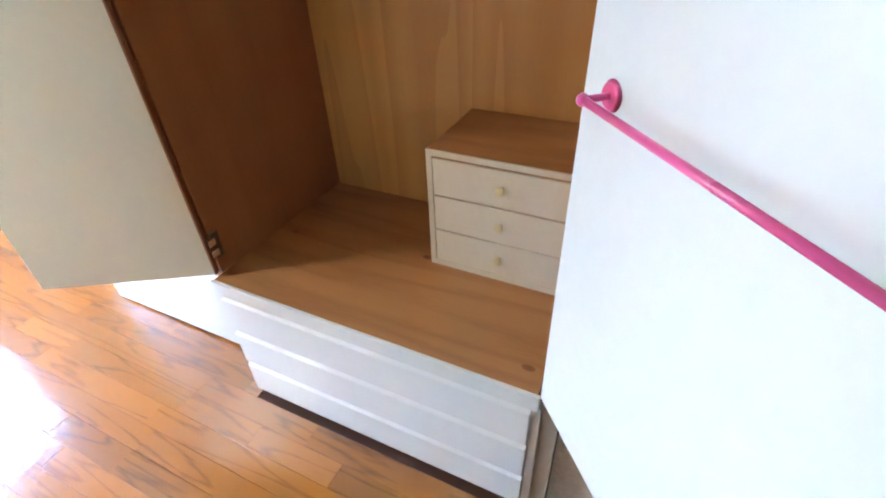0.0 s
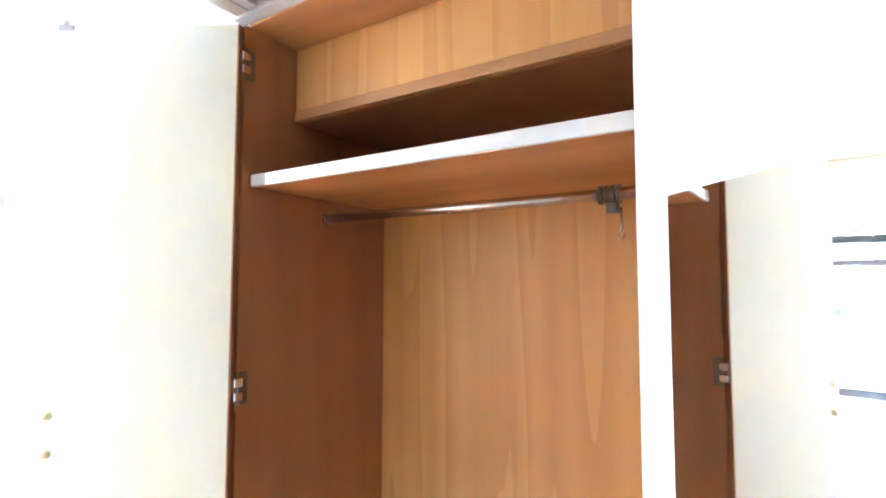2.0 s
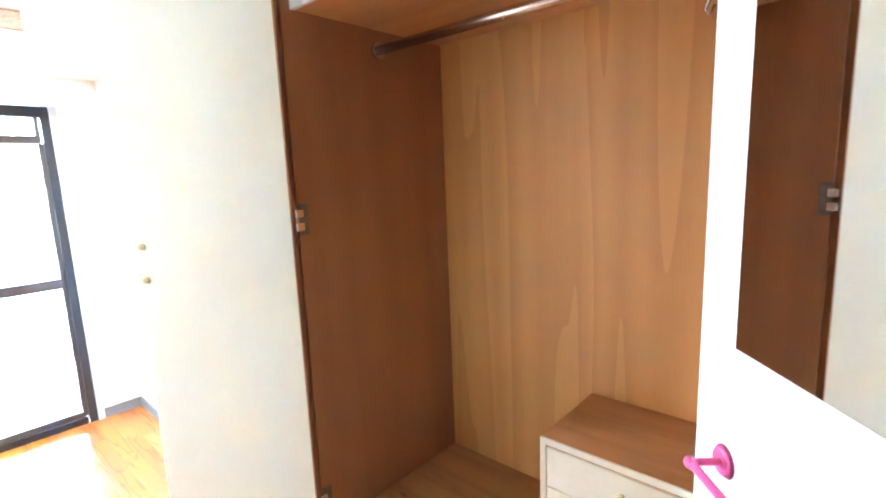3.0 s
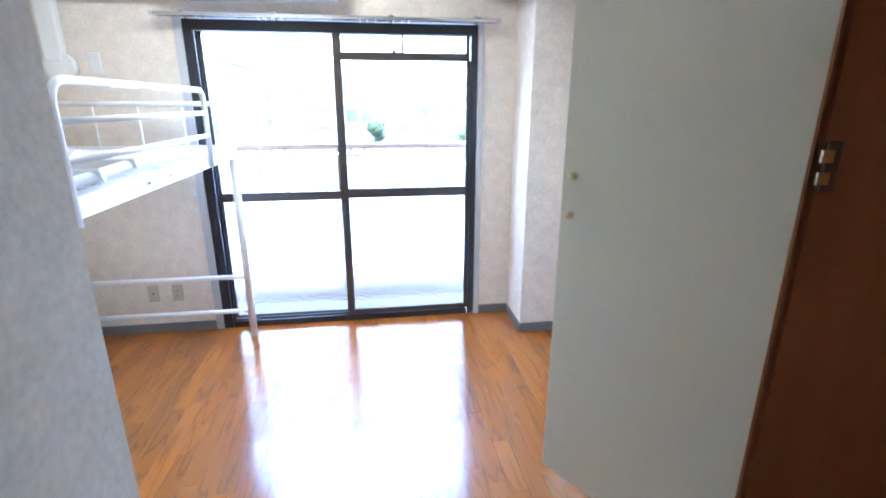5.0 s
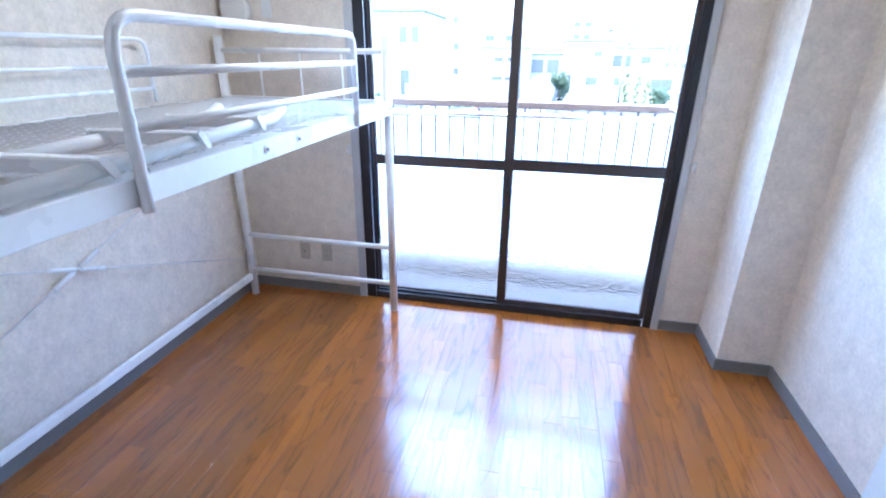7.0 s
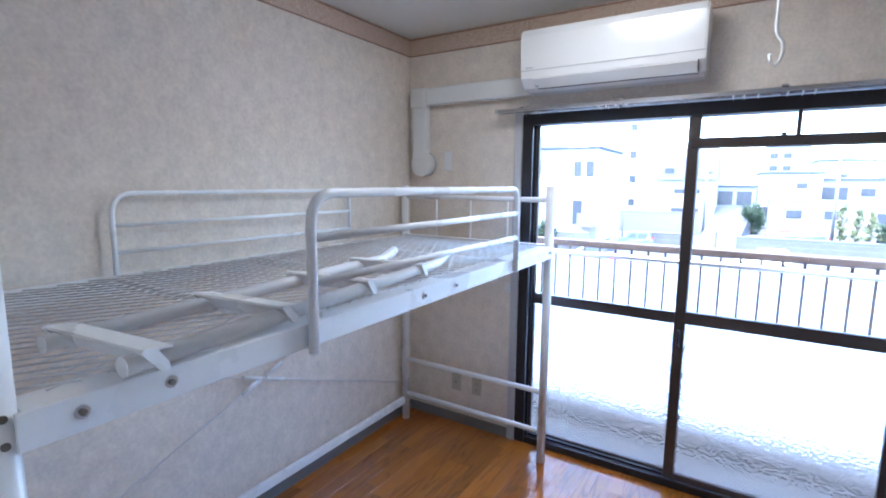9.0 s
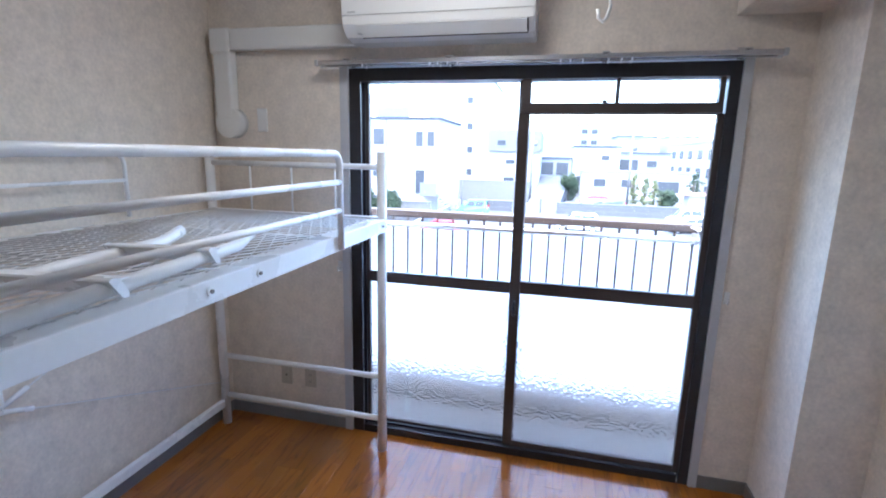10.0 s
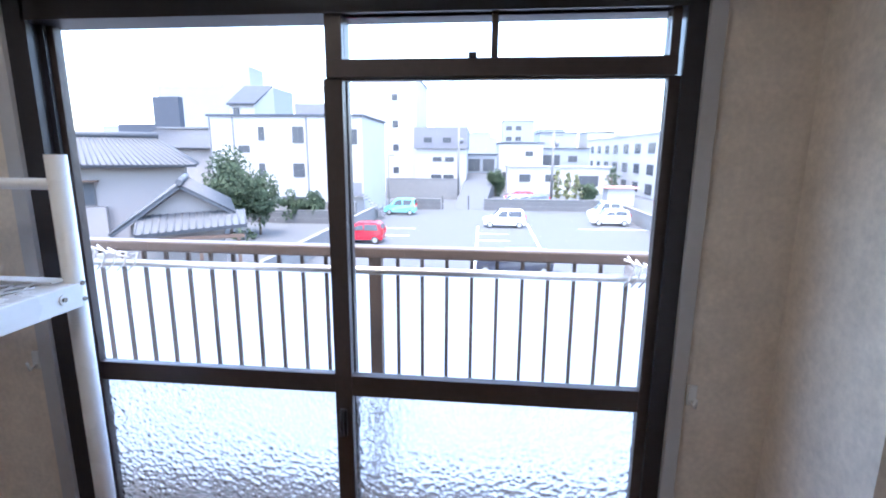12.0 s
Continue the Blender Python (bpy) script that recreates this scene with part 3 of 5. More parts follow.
def closet():
    c = thing("built_in_closet", ((CL_X + CL_BACK) / 2, (CL_Y0 + CL_Y1) / 2, 0.0), "built-in closet with white drawers below and both doors open", "closet")
    boxes("side_panel", PANEL_DARK, c, (CL_X + 0.009, CL_Y1, 0.0, CL_BACK + 0.012, CL_Y1 + 0.022, CL_Z1), label="red-brown veneered side panel")
    boxes("side_panel", PANEL_DARK, c, (CL_X + 0.022, CL_Y0 - 0.022, 0.0, CL_BACK + 0.012, CL_Y0, CL_Z1), label="red-brown veneered side panel")
    for ya, yb in ((CL_Y0, -2.9395), (-2.939, CL_Y1)):
        boxes("back_panel", PLYWOOD, c, (CL_BACK, ya, 0.0, CL_BACK + 0.012, yb, CL_Z1), label="golden-brown plywood back with wavy grain")
    boxes("bottom_board", PLY_FLOOR, c, (1.6605, CL_Y0, CL_Z0 - 0.02, CL_BACK, CL_Y1, CL_Z0), label="brown knotty plywood bottom")
    for x, y, r in ((1.715, -3.31, 0.010), (1.965, -2.95, 0.011), (1.92, -2.53, 0.008)):
        bm = bmesh.new()
        disc(bm, (0, 0, 0), (0, 0, 1), r, 0.0012, 16)
        bmesh.ops.transform(bm, matrix=Matrix.Translation((x, y, CL_Z0 + 0.0007)) @ Matrix.Diagonal((0.75, 1.5, 1, 1)), verts=bm.verts)
        part("knot", bm, KNOT, c, "dark knot in the bottom board")
    boxes("top_board", PLY_SHELF, c, (CL_X + 0.02, CL_Y0, CL_Z1, CL_BACK, CL_Y1, CL_Z1 + 0.012))
    boxes("fascia", WHITE_TRIM, c, (CL_X - 0.012, CL_Y0 - 0.04, CL_Z1 + 0.006, CL_X + 0.019, CL_Y1 + 0.02, (CH - 0.004) / CL_SIZE), label="white panel above the doors")
    # upper box and hat shelf
    boxes("upper_box", PLYWOOD, c, (1.846, CL_Y0 + 0.001, 1.991, 1.854, CL_Y1 - 0.001, CL_Z1 - 0.001), label="boxed plywood front under the closet top")
    boxes("upper_box_edge", PLY_FLOOR, c, (1.840, CL_Y0 + 0.001, 1.963, 1.862, CL_Y1 - 0.001, 1.990), bevel=0.003)
    boxes("upper_box_bottom", PANEL_DARK, c, (1.863, CL_Y0 + 0.001, 1.963, CL_BACK - 0.001, CL_Y1 - 0.001, 1.973))
    shelf = boxes("hat_shelf", PLY_SHELF, c, (1.723, CL_Y0 + 0.001, 1.770, CL_BACK - 0.001, CL_Y1 - 0.001, 1.795))
    boxes("shelf_edge", WHITE_TRIM, shelf, (1.713, CL_Y0 + 0.001, 1.768, 1.723, CL_Y1 - 0.05, 1.797), (1.711, CL_Y1 - 0.05, 1.768, 1.723, CL_Y1 - 0.001, 1.797), bevel=0.002, label="white shelf edge")
    rod = bars("hanging_rod", STEEL, c, 0.0125, [(1.967, CL_Y0 + 0.001, 1.718), (1.967, CL_Y1 - 0.001, 1.718)], n=16, label="chromed hanging rod")
    for y in (CL_Y0 + 0.006, CL_Y1 - 0.006):
        bm = bmesh.new()
        disc(bm, (1.967, y, 1.718), (0, 1, 0), 0.021, 0.01, 18)
        part("rod_socket", bm, STEEL, rod)
    bm = bmesh.new()
    for k in range(4):
        disc(bm, (1.967, -3.233 - k * 0.012, 1.718), (0, 1, 0), 0.019, 0.007, 14)
    box(bm, 1.953, -3.268, 1.68, 1.978, -3.245, 1.702, 0.003)
    part("rod_clip", bm, DARK_STEEL, rod, "grey clip on the rod")
    bm = bmesh.new()
    tube(bm, [(1.962, -3.273, 1.69), (1.960, -3.274, 1.65), (1.962, -3.266, 1.635), (1.964, -3.273, 1.625), (1.962, -3.280, 1.64)], 0.0025, 6)
    part("rod_hook", bm, STEEL, rod)
    # drawers
    fx = 1.652
    boxes("drawer_top", MELAMINE, c, (fx - 0.002, CL_Y0 - 0.008, 0.424, 1.660, CL_Y1 + 0.004, CL_Z0 + 0.001), bevel=0.002, label="white top edge above the drawers")
    boxes("plinth", DARK_TOE, c, (CL_X + 0.0, CL_Y0, 0.0, CL_X + 0.018, CL_Y1, 0.04), label="dark plinth")
    for ya, yb in ((CL_Y0 - 0.012, CL_Y0 + 0.007), (CL_Y1 - 0.004, CL_Y1 - 0.0005)):
        boxes("drawer_surround", MELAMINE, c, (1.661, ya, 0.03, CL_X + 0.001, yb, 0.423), label="white drawer surround")
    # added dark sheet behind the fronts: its colour gives the shade in the drawer gaps
    boxes("case_back", DARK_TOE, c, (CL_X + 0.0, CL_Y0 + 0.007, 0.04, CL_X + 0.018, CL_Y1 - 0.005, 0.44))
    for z0, z1 in ((0.292, 0.418), (0.160, 0.286), (0.030, 0.154)):
        d = boxes("drawer", MELAMINE, c, (fx, CL_Y0 + 0.008, z0, CL_X - 0.002, CL_Y1 - 0.006, z1 - 0.012), bevel=0.002, label="white melamine drawer front")
        bm = bmesh.new()
        y0, y1 = CL_Y0 + 0.008, CL_Y1 - 0.006
        v = [bm.verts.new(p) for p in ((fx, y0, z1 - 0.0125), (fx, y1, z1 - 0.0125), (fx + 0.022, y1, z1), (fx + 0.022, y0, z1), (CL_X - 0.002, y0, z1 - 0.0125), (CL_X - 0.002, y1, z1 - 0.0125))]
        for q in ((0, 1, 2, 3), (3, 2, 5, 4), (0, 3, 4), (1, 5, 2)):
            bm.faces.new([v[k] for k in q])
        part("finger_pull", bm, WHITE_TRIM, d)
    boxes("end_post", BEIGE_TRIM, c, (CL_X - 0.012, CL_Y0 - 0.048, 0.0, CL_X + 0.019, CL_Y0 - 0.013, CL_Z1 + 0.005), label="beige end post")

    # doors
    z0, z1, wd = 0.474, 2.152, 0.445
    wl = 0.435
    ml = leaf((1.672, -2.471), (-0.52, 0.854), (-0.854, -0.52))
    bm = bmesh.new()
    box(bm, 0.0, -0.021, z0, wl, 0.0, z1, 0.0015)
    left = part("door", placed(bm, ml), CREAM, c, "cream-backed closet door, standing open")
    bm = bmesh.new()
    box(bm, -0.004, -0.021, z0, 0.0, 0.002, z1)
    part("edge_band", placed(bm, ml), PANEL_DARK, left, "dark brown edge band")
    for z in (1.238, 1.152):
        bm = bmesh.new()
        disc(bm, (0.408, 0.006, z), (0, 1, 0), 0.0088, 0.012, 18, 0.0072)
        ball(bm, (0.408, 0.011, z), 0.0074, (1, 0.5, 1), 12)
        part("screw_cap", placed(bm, ml), KNOB, left, "yellowed plastic screw cap")
    for z in (0.556, 1.296, 2.06):
        bm = bmesh.new()
        box(bm, CL_X + 0.008, CL_Y1 - 0.007, z - 0.038, CL_X + 0.034, CL_Y1 - 0.0005, z + 0.038, 0.002)
        hinge = part("hinge", bm, DARK_STEEL, c, "dark steel hinge")
        for k in (-0.016, 0.016):
            bm = bmesh.new()
            box(bm, CL_X - 0.004, CL_Y1 - 0.012, z + k - 0.010, CL_X + 0.018, CL_Y1 - 0.0072, z + k + 0.010, 0.002)
            part("hinge_arm", bm, STEEL, hinge, "bright hinge arm")
    bm = bmesh.new()
    box(bm, wl - 0.045, 0.0, z1 - 0.016, wl - 0.012, 0.010, z1 - 0.004, 0.002)
    tube(bm, [(wl - 0.03, 0.006, z1 - 0.008), (wl - 0.03, 0.006, z1 + 0.006)], 0.006, 10)
    part("top_catch", placed(bm, ml), PLASTIC_GREY, left, "small grey catch")

    mr = leaf((1.646, -3.358), (-0.750, -0.661), (-0.661, 0.750))
    bm = bmesh.new()
    box(bm, -0.007, -0.021, z0, wd, 0.0, z1, 0.0015)
    right = part("door", placed(bm, mr), MELAMINE, c, "pale closet door with mirror and towel rail, standing open")
    bm = bmesh.new()
    box(bm, 0.065, 0.0005, 1.213, 0.365, 0.004, 1.648)
    part("mirror", placed(bm, mr), MIRROR, right, "frameless mirror on the inside of the door")
    bm = bmesh.new()
    for a in (0.052, 0.428):
        disc(bm, (a, 0.003, 1.082), (0, 1, 0), 0.018, 0.005, 20, 0.014)
        tube(bm, [(a, 0.004, 1.082), (a, 0.034, 1.082)], 0.004, 10)
        ball(bm, (a, 0.036, 1.082), 0.0072)
    tube(bm, [(0.046, 0.036, 1.082), (0.436, 0.036, 1.082)], 0.0046, 12)
    part("towel_rail", placed(bm, mr), PINK, right, "glossy pink plastic towel rail")
    return joinery(settle(c))


closet()


def inner_chest():
    x, y0, y1, z0, z1 = 1.953, -3.343, -2.968, CL_Z0 + 0.001, 0.796
    c = thing("small_chest", (2.05, -3.2, z0), "small cream three-drawer chest standing inside the closet", "chest")
    boxes("body", PLY_FLOOR, c, (x + 0.004, y0, z0, CL_BACK - 0.002, y1 - 0.002, z1), label="brown plywood chest body")
    boxes("front_frame", CREAM_DRAWER, c, (x - 0.002, y0, z0, x + 0.003, y0 + 0.014, z1), (x - 0.002, y1 - 0.014, z0, x + 0.003, y1, z1), (x - 0.002, y0 + 0.014, z0, x + 0.003, y1 - 0.014, z0 + 0.016), (x - 0.002, y0 + 0.014, z1 - 0.014, x + 0.003, y1 - 0.014, z1))
    h = (z1 - z0 - 0.034) / 3
    for k in range(3):
        a = z0 + 0.018 + k * h
        d = boxes("drawer", CREAM_DRAWER, c, (x - 0.003, y0 + 0.017, a, x + 0.003, y1 - 0.017, a + h - 0.004), bevel=0.001, label="cream drawer front")
        bm = bmesh.new()
        yc, zc = (y0 + y1) / 2, a + h * 0.52
        disc(bm, (x - 0.008, yc, zc), (1, 0, 0), 0.006, 0.012, 14)
        ball(bm, (x - 0.018, yc, zc), 0.011, (0.7, 1, 1))
        part("knob", bm, KNOB, d, "yellowed plastic knob")
    return joinery(settle(c))


inner_chest()


# ---- air conditioner, pipe cover, hook, outlets, lamp ----
def air_conditioner():
    x0, x1 = 0.052, 0.875
    a = thing("air_conditioner", (0.435, -0.1, 1.99), "white wall-mounted split air conditioner above the window", "air conditioner")
    prof = [(0.0, 2.285), (-0.16, 2.285), (-0.205, 2.276), (-0.2145, 2.245), (-0.211, 2.16), (-0.2075, 2.086), (-0.203, 2.05), (-0.16, 2.005), (-0.10, 1.995), (0.0, 1.995)]
    bm = bmesh.new()
    sides = [[bm.verts.new((x, y, z)) for y, z in prof] for x in (x0, x1)]
    n = len(prof)
    for k in range(n):
        bm.faces.new((sides[0][k], sides[0][(k + 1) % n], sides[1][(k + 1) % n], sides[1][k]))
    bm.faces.new(list(reversed(sides[0])))
    bm.faces.new(sides[1])
    bmesh.ops.recalc_face_normals(bm, faces=bm.faces)
    bmesh.ops.bevel(bm, geom=[e for e in bm.edges if abs(e.verts[0].co.x - e.verts[1].co.x) < 1e-4], offset=0.006, segments=2, affect="EDGES")
    part("casing", bm, AC_PLASTIC, a)
    boxes("panel_seam", PLASTIC_GREY, a, (x0 + 0.004, -0.2105, 2.083, x1 - 0.004, -0.206, 2.086))
    bm = bmesh.new()
    v = [bm.verts.new(p) for p in ((x0 + 0.07, -0.207, 2.046), (x1 - 0.03, -0.207, 2.046), (x1 - 0.03, -0.166, 2.004), (x0 + 0.09, -0.166, 2.004))]
    bm.faces.new(v)
    ex = bmesh.ops.extrude_face_region(bm, geom=bm.faces[:])
    bmesh.ops.translate(bm, verts=[q for q in ex["geom"] if isinstance(q, bmesh.types.BMVert)], vec=(0, -0.004, -0.004))
    bmesh.ops.recalc_face_normals(bm, faces=bm.faces)
    part("louvre", bm, PLASTIC, a, "white swing louvre")
    # solid black strips paint the shade in the slits round the louvre
    boxes("louvre_gap", BLACK, a, (x0 + 0.085, -0.171, 1.998, x1 - 0.028, -0.163, 2.002), (x1 - 0.029, -0.2095, 2.004, x1 - 0.026, -0.166, 2.046))
    boxes("display_strip", PLASTIC_GREY, a, (x0 + 0.03, -0.2115, 2.094, x0 + 0.065, -0.207, 2.099))
    boxes("lower_mark", PLASTIC_GREY, a, (x0 + 0.075, -0.205, 2.01, x0 + 0.09, -0.165, 2.0125))
    return settle(a)


air_conditioner()


def pipe_cover():
    p = thing("pipe_cover", (-0.4, -0.03, 1.60), "white plastic air-conditioner pipe cover on the wall", "pipe cover")
    boxes("upright", PLASTIC, p, (-0.725, -0.062, 1.66, -0.625, 0.0, 2.0), bevel=0.012)
    boxes("elbow", PLASTIC, p, (-0.738, -0.068, 1.975, -0.622, 0.0, 2.10), bevel=0.014)
    boxes("run", PLASTIC, p, (-0.627, -0.062, 1.995, 0.051, 0.0, 2.095), bevel=0.012)
    bm = bmesh.new()
    disc(bm, (-0.655, -0.03, 1.645), (0, 1, 0), 0.075, 0.06, 28)
    box(bm, -0.727, -0.056, 1.62, -0.632, 0.0, 1.68, 0.01)
    part("wall_cap", bm, PLASTIC, p)
    return settle(p)


pipe_cover()
tagged(boxes("blank_plate", PLASTIC, None, (-0.522, -0.008, 1.605, -0.465, 0.0, 1.72), bevel=0.003), "white blank wall plate beside the pipe cover", "wall plate")


def outlet(x, kind):
    o = thing("wall_outlet", (x, -0.004, 0.27), "beige %s plate low on the wall" % kind, "outlet", "outlets")
    boxes("plate", BEIGE_PLASTIC, o, (x - 0.034, -0.007, 0.216, x + 0.034, 0.0, 0.33), bevel=0.003)
    boxes("insert", BEIGE_PLASTIC, o, (x - 0.012, -0.009, 0.235, x + 0.012, -0.0071, 0.311), bevel=0.001)
    if kind == "aerial socket":
        bm = bmesh.new()
        disc(bm, (x, -0.010, 0.273), (0, 1, 0), 0.006, 0.006, 12)
        part("socket", bm, DARK_STEEL, o)
    else:
        for z in (0.252, 0.290):
            # pin slots are black slips, their inner shade given by colour
            for dx in (-0.005, 0.005):
                boxes("slot", BLACK, o, (x + dx - 0.0012, -0.0096, z - 0.005, x + dx + 0.0012, -0.0091, z + 0.005))
    return settle(o)


outlet(-0.415, "aerial socket")
outlet(-0.268, "power socket")

bm = bmesh.new()
hk = [(1.10, -0.73, CH - 0.02), (1.10, -0.73, 2.0), (1.104, -0.73, 1.975), (1.118, -0.73, 1.955), (1.122, -0.73, 1.93), (1.116, -0.73, 1.902), (1.104, -0.73, 1.888), (1.092, -0.73, 1.898), (1.088, -0.73, 1.922)]
tube(bm, hk, 0.005, 10)
disc(bm, (1.10, -0.73, CH - 0.01), (0, 0, 1), 0.03, 0.018, 20)
tagged(part("ceiling_hook", bm, PLASTIC), "white metal laundry-pole hook hanging from the ceiling", "hook")


def ceiling_lamp(x, y):
    l = thing("ceiling_lamp", (x, y, CH), "round white flush ceiling lamp, switched on", "ceiling lamp")
    bm = bmesh.new()
    disc(bm, (x, y, CH - 0.02), (0, 0, 1), 0.20, 0.038, 40)
    part("base", bm, PLASTIC, l)
    bm = bmesh.new()
    prof = [(0.0, -0.085), (0.09, -0.082), (0.16, -0.072), (0.205, -0.052), (0.225, -0.03)]
    rings = [[bm.verts.new((x + r * math.cos(2 * math.pi * k / 40), y + r * math.sin(2 * math.pi * k / 40), CH + z)) for k in range(40)] for r, z in prof[1:]]
    tip = bm.verts.new((x, y, CH + prof[0][1]))
    for k in range(40):
        bm.faces.new((tip, rings[0][k], rings[0][(k + 1) % 40])).smooth = True
        for a, b in zip(rings, rings[1:]):
            bm.faces.new((a[k], b[k], b[(k + 1) % 40], a[(k + 1) % 40])).smooth = True
    part("diffuser", bm, LAMP_ON, l, "glowing opal diffuser")
    return settle(l)


ceiling_lamp(0.57, -0.88)


# ---- balcony ----
CONCRETE = material("concrete", (0.162, 0.157, 0.153), 0.85, var=0.12, scale=3, fine=40, bump=0.3)
DECK = material("balcony_deck", (0.09, 0.088, 0.086), 0.7, var=0.08, scale=4, bump=0.15)
RAIL_BROWN = material("brown_anodised", (0.125, 0.095, 0.08), 0.4, var=0.1, spec=0.3)
POLE = material("laundry_pole_steel", (0.62, 0.58, 0.55), 0.3, metal=0.8, var=0.08)


def sheet(name, color):
    """Translucent plastic sheet: daylight comes through it."""
    m = bpy.data.materials.new(name)
    m.use_nodes = True
    t = m.node_tree
    b = t.nodes["Principled BSDF"]
    b.inputs["Base Color"].default_value = (*color, 1)
    b.inputs["Roughness"].default_value = 0.5
    tr = t.nodes.new("ShaderNodeBsdfTranslucent")
    tr.inputs["Color"].default_value = (*color, 1)
    mix = t.nodes.new("ShaderNodeMixShader")
    mix.inputs[0].default_value = 0.85
    t.links.new(b.outputs[0], mix.inputs[1])
    t.links.new(tr.outputs[0], mix.inputs[2])
    t.links.new(mix.outputs[0], t.nodes["Material Output"].inputs["Surface"])
    return m


SHEET = sheet("white_sheet", (0.95, 0.95, 0.95))
GZ = -4.5            # level at which the town is drawn
GROUND = -5.2        # its true level

structure(boxes("floor_balcony", DECK, None, (-2.2, 0.141, -0.20, 3.4, 0.78, -0.05)), "grey coated balcony floor", "balcony floor")
# kerb is added to give the shadowed gap below the railing its dark band
structure(boxes("trim_balcony_kerb", CONCRETE, None, (-2.2, 0.56, -0.049, 3.4, 0.779, 0.015), bevel=0.006), "added low concrete kerb that darkens the gap under the balcony railing", "kerb")
structure(boxes("wall_building", CONCRETE, None, (-3.0, HALL_Y - 0.1, GROUND - 0.3, 3.4, 0.139, -0.205)), "plain lower storeys of the house", "wall")


def railing():
    y = 0.65
    r = thing("balcony_railing", (0.85, y, -0.05), "brown aluminium balcony railing backed by a white sheet", "railing")
    boxes("top_rail", RAIL_BROWN, r, (-2.15, y - 0.032, 1.118, 3.35, y + 0.032, 1.162), bevel=0.008)
    boxes("bottom_rail", RAIL_BROWN, r, (-2.15, y - 0.018, 0.02, 3.35, y + 0.018, 0.05), bevel=0.003)
    for x in (-1.35, 0.775, 2.9):
        boxes("post", RAIL_BROWN, r, (x - 0.025, y - 0.022, 0.015, x + 0.025, y + 0.022, 1.118), bevel=0.003)
    for i in range(-17, 38):
        x = -0.41 + 0.098 * i
        if min(abs(x - p) for p in (-1.35, 0.775, 2.9)) < 0.04:
            continue
        boxes("baluster", RAIL_BROWN, r, (x - 0.0066, y - 0.0066, 0.05, x + 0.0066, y + 0.0066, 1.118))
    boxes("backing_sheet", SHEET, r, (-2.15, y + 0.030, 0.09, 3.35, y + 0.034, 1.04), label="white translucent plastic sheet")
    return settle(r)


railing()


def laundry_pole():
    y, z = 0.56, 1.084
    p = thing("laundry_pole", (0.8, y, z), "steel laundry pole with wire clips at the balcony railing", "laundry pole")
    bars("pole", POLE, p, 0.0155, [(-0.62, y, z), (1.98, y, z)], n=14)
    for x, s in ((-0.36, 1), (1.72, 0.6)):
        bm = bmesh.new()
        for k in range(5):
            a = x + s * 0.045 * k
            tube(bm, [(a - s * 0.01, y - 0.02, z + 0.085 - 0.012 * k), (a + s * 0.03, y - 0.03, z + 0.05), (a + s * 0.012, y - 0.026, z + 0.005), (a - s * 0.025, y - 0.022, z - 0.028)], 0.0042, 7)
        tube(bm, [(x - 0.02, y - 0.026, z + 0.075), (x + s * 0.10, y - 0.028, z + 0.045), (x + s * 0.20, y - 0.026, z + 0.02)], 0.0042, 7)
        box(bm, x + s * 0.02, y - 0.01, z - 0.02, x + s * 0.05, 0.64, z + 0.035, 0.003)
        part("clip", bm, POLE, p, "tangle of white wire clips")
    return settle(p)


laundry_pole()

# ---- outdoors ----
ASPHALT = material("asphalt", (0.070, 0.072, 0.077), 0.9, var=0.18, scale=0.4, fine=12, bump=0.2)
PAINT = material("road_paint", (0.75, 0.75, 0.74), 0.7, var=0.1)
STUCCO = material("white_stucco", (0.34, 0.33, 0.325), 0.85, var=0.07, scale=0.6, bump=0.1)
PINKISH = material("pinkish_stucco", (0.225, 0.205, 0.20), 0.85, var=0.06, scale=0.6)
GREYWALL = material("grey_cladding", (0.15, 0.15, 0.165), 0.8, var=0.06, scale=0.8)
# distance haze is mixed into this wall colour: paler and bluer
PALE_HAZE = material("hazed_far_wall", (0.235, 0.245, 0.265), 0.9, var=0.05, scale=0.2)
DARKFAR = material("dark_far_wall", (0.045, 0.052, 0.068), 0.9, var=0.1, scale=0.3)
TILE = material("grey_roof_tile", (0.075, 0.078, 0.086), 0.6, var=0.15, scale=2, spec=0.25)
SLATE = material("slate_roof", (0.05, 0.055, 0.066), 0.7, var=0.1, scale=2, spec=0.2)
BROWNTRIM = material("brown_trim", (0.10, 0.062, 0.045), 0.7, var=0.1)
BLOCK = material("block_wall", (0.10, 0.098, 0.10), 0.9, var=0.2, scale=1.2, bump=0.2)
DARKGLASS = material("dark_window_glass", (0.06, 0.066, 0.075), 0.25, var=0.1, bump=0.0, spec=0.3)
FRAME_DARK = material("dark_window_frame", (0.055, 0.053, 0.055), 0.5, var=0.1)
BARK = material("bark", (0.10, 0.075, 0.055), 0.9, var=0.25, scale=8, bump=0.4)
LEAF = material("leaves", (0.042, 0.060, 0.034), 0.7, var=0.45, scale=3, bump=0.0, spec=0.2)
LEAF_OLIVE = material("olive_leaves", (0.12, 0.13, 0.055), 0.6, var=0.4, scale=3, bump=0.0)
TYRE = material("tyre_rubber", (0.02, 0.02, 0.02), 0.8)
RIM = material("rim_alloy", (0.5, 0.5, 0.52), 0.35, metal=0.8)
LAMPLENS = material("lamp_lens", (0.7, 0.7, 0.68), 0.15)
TAIL = material("tail_lens", (0.45, 0.03, 0.03), 0.2)

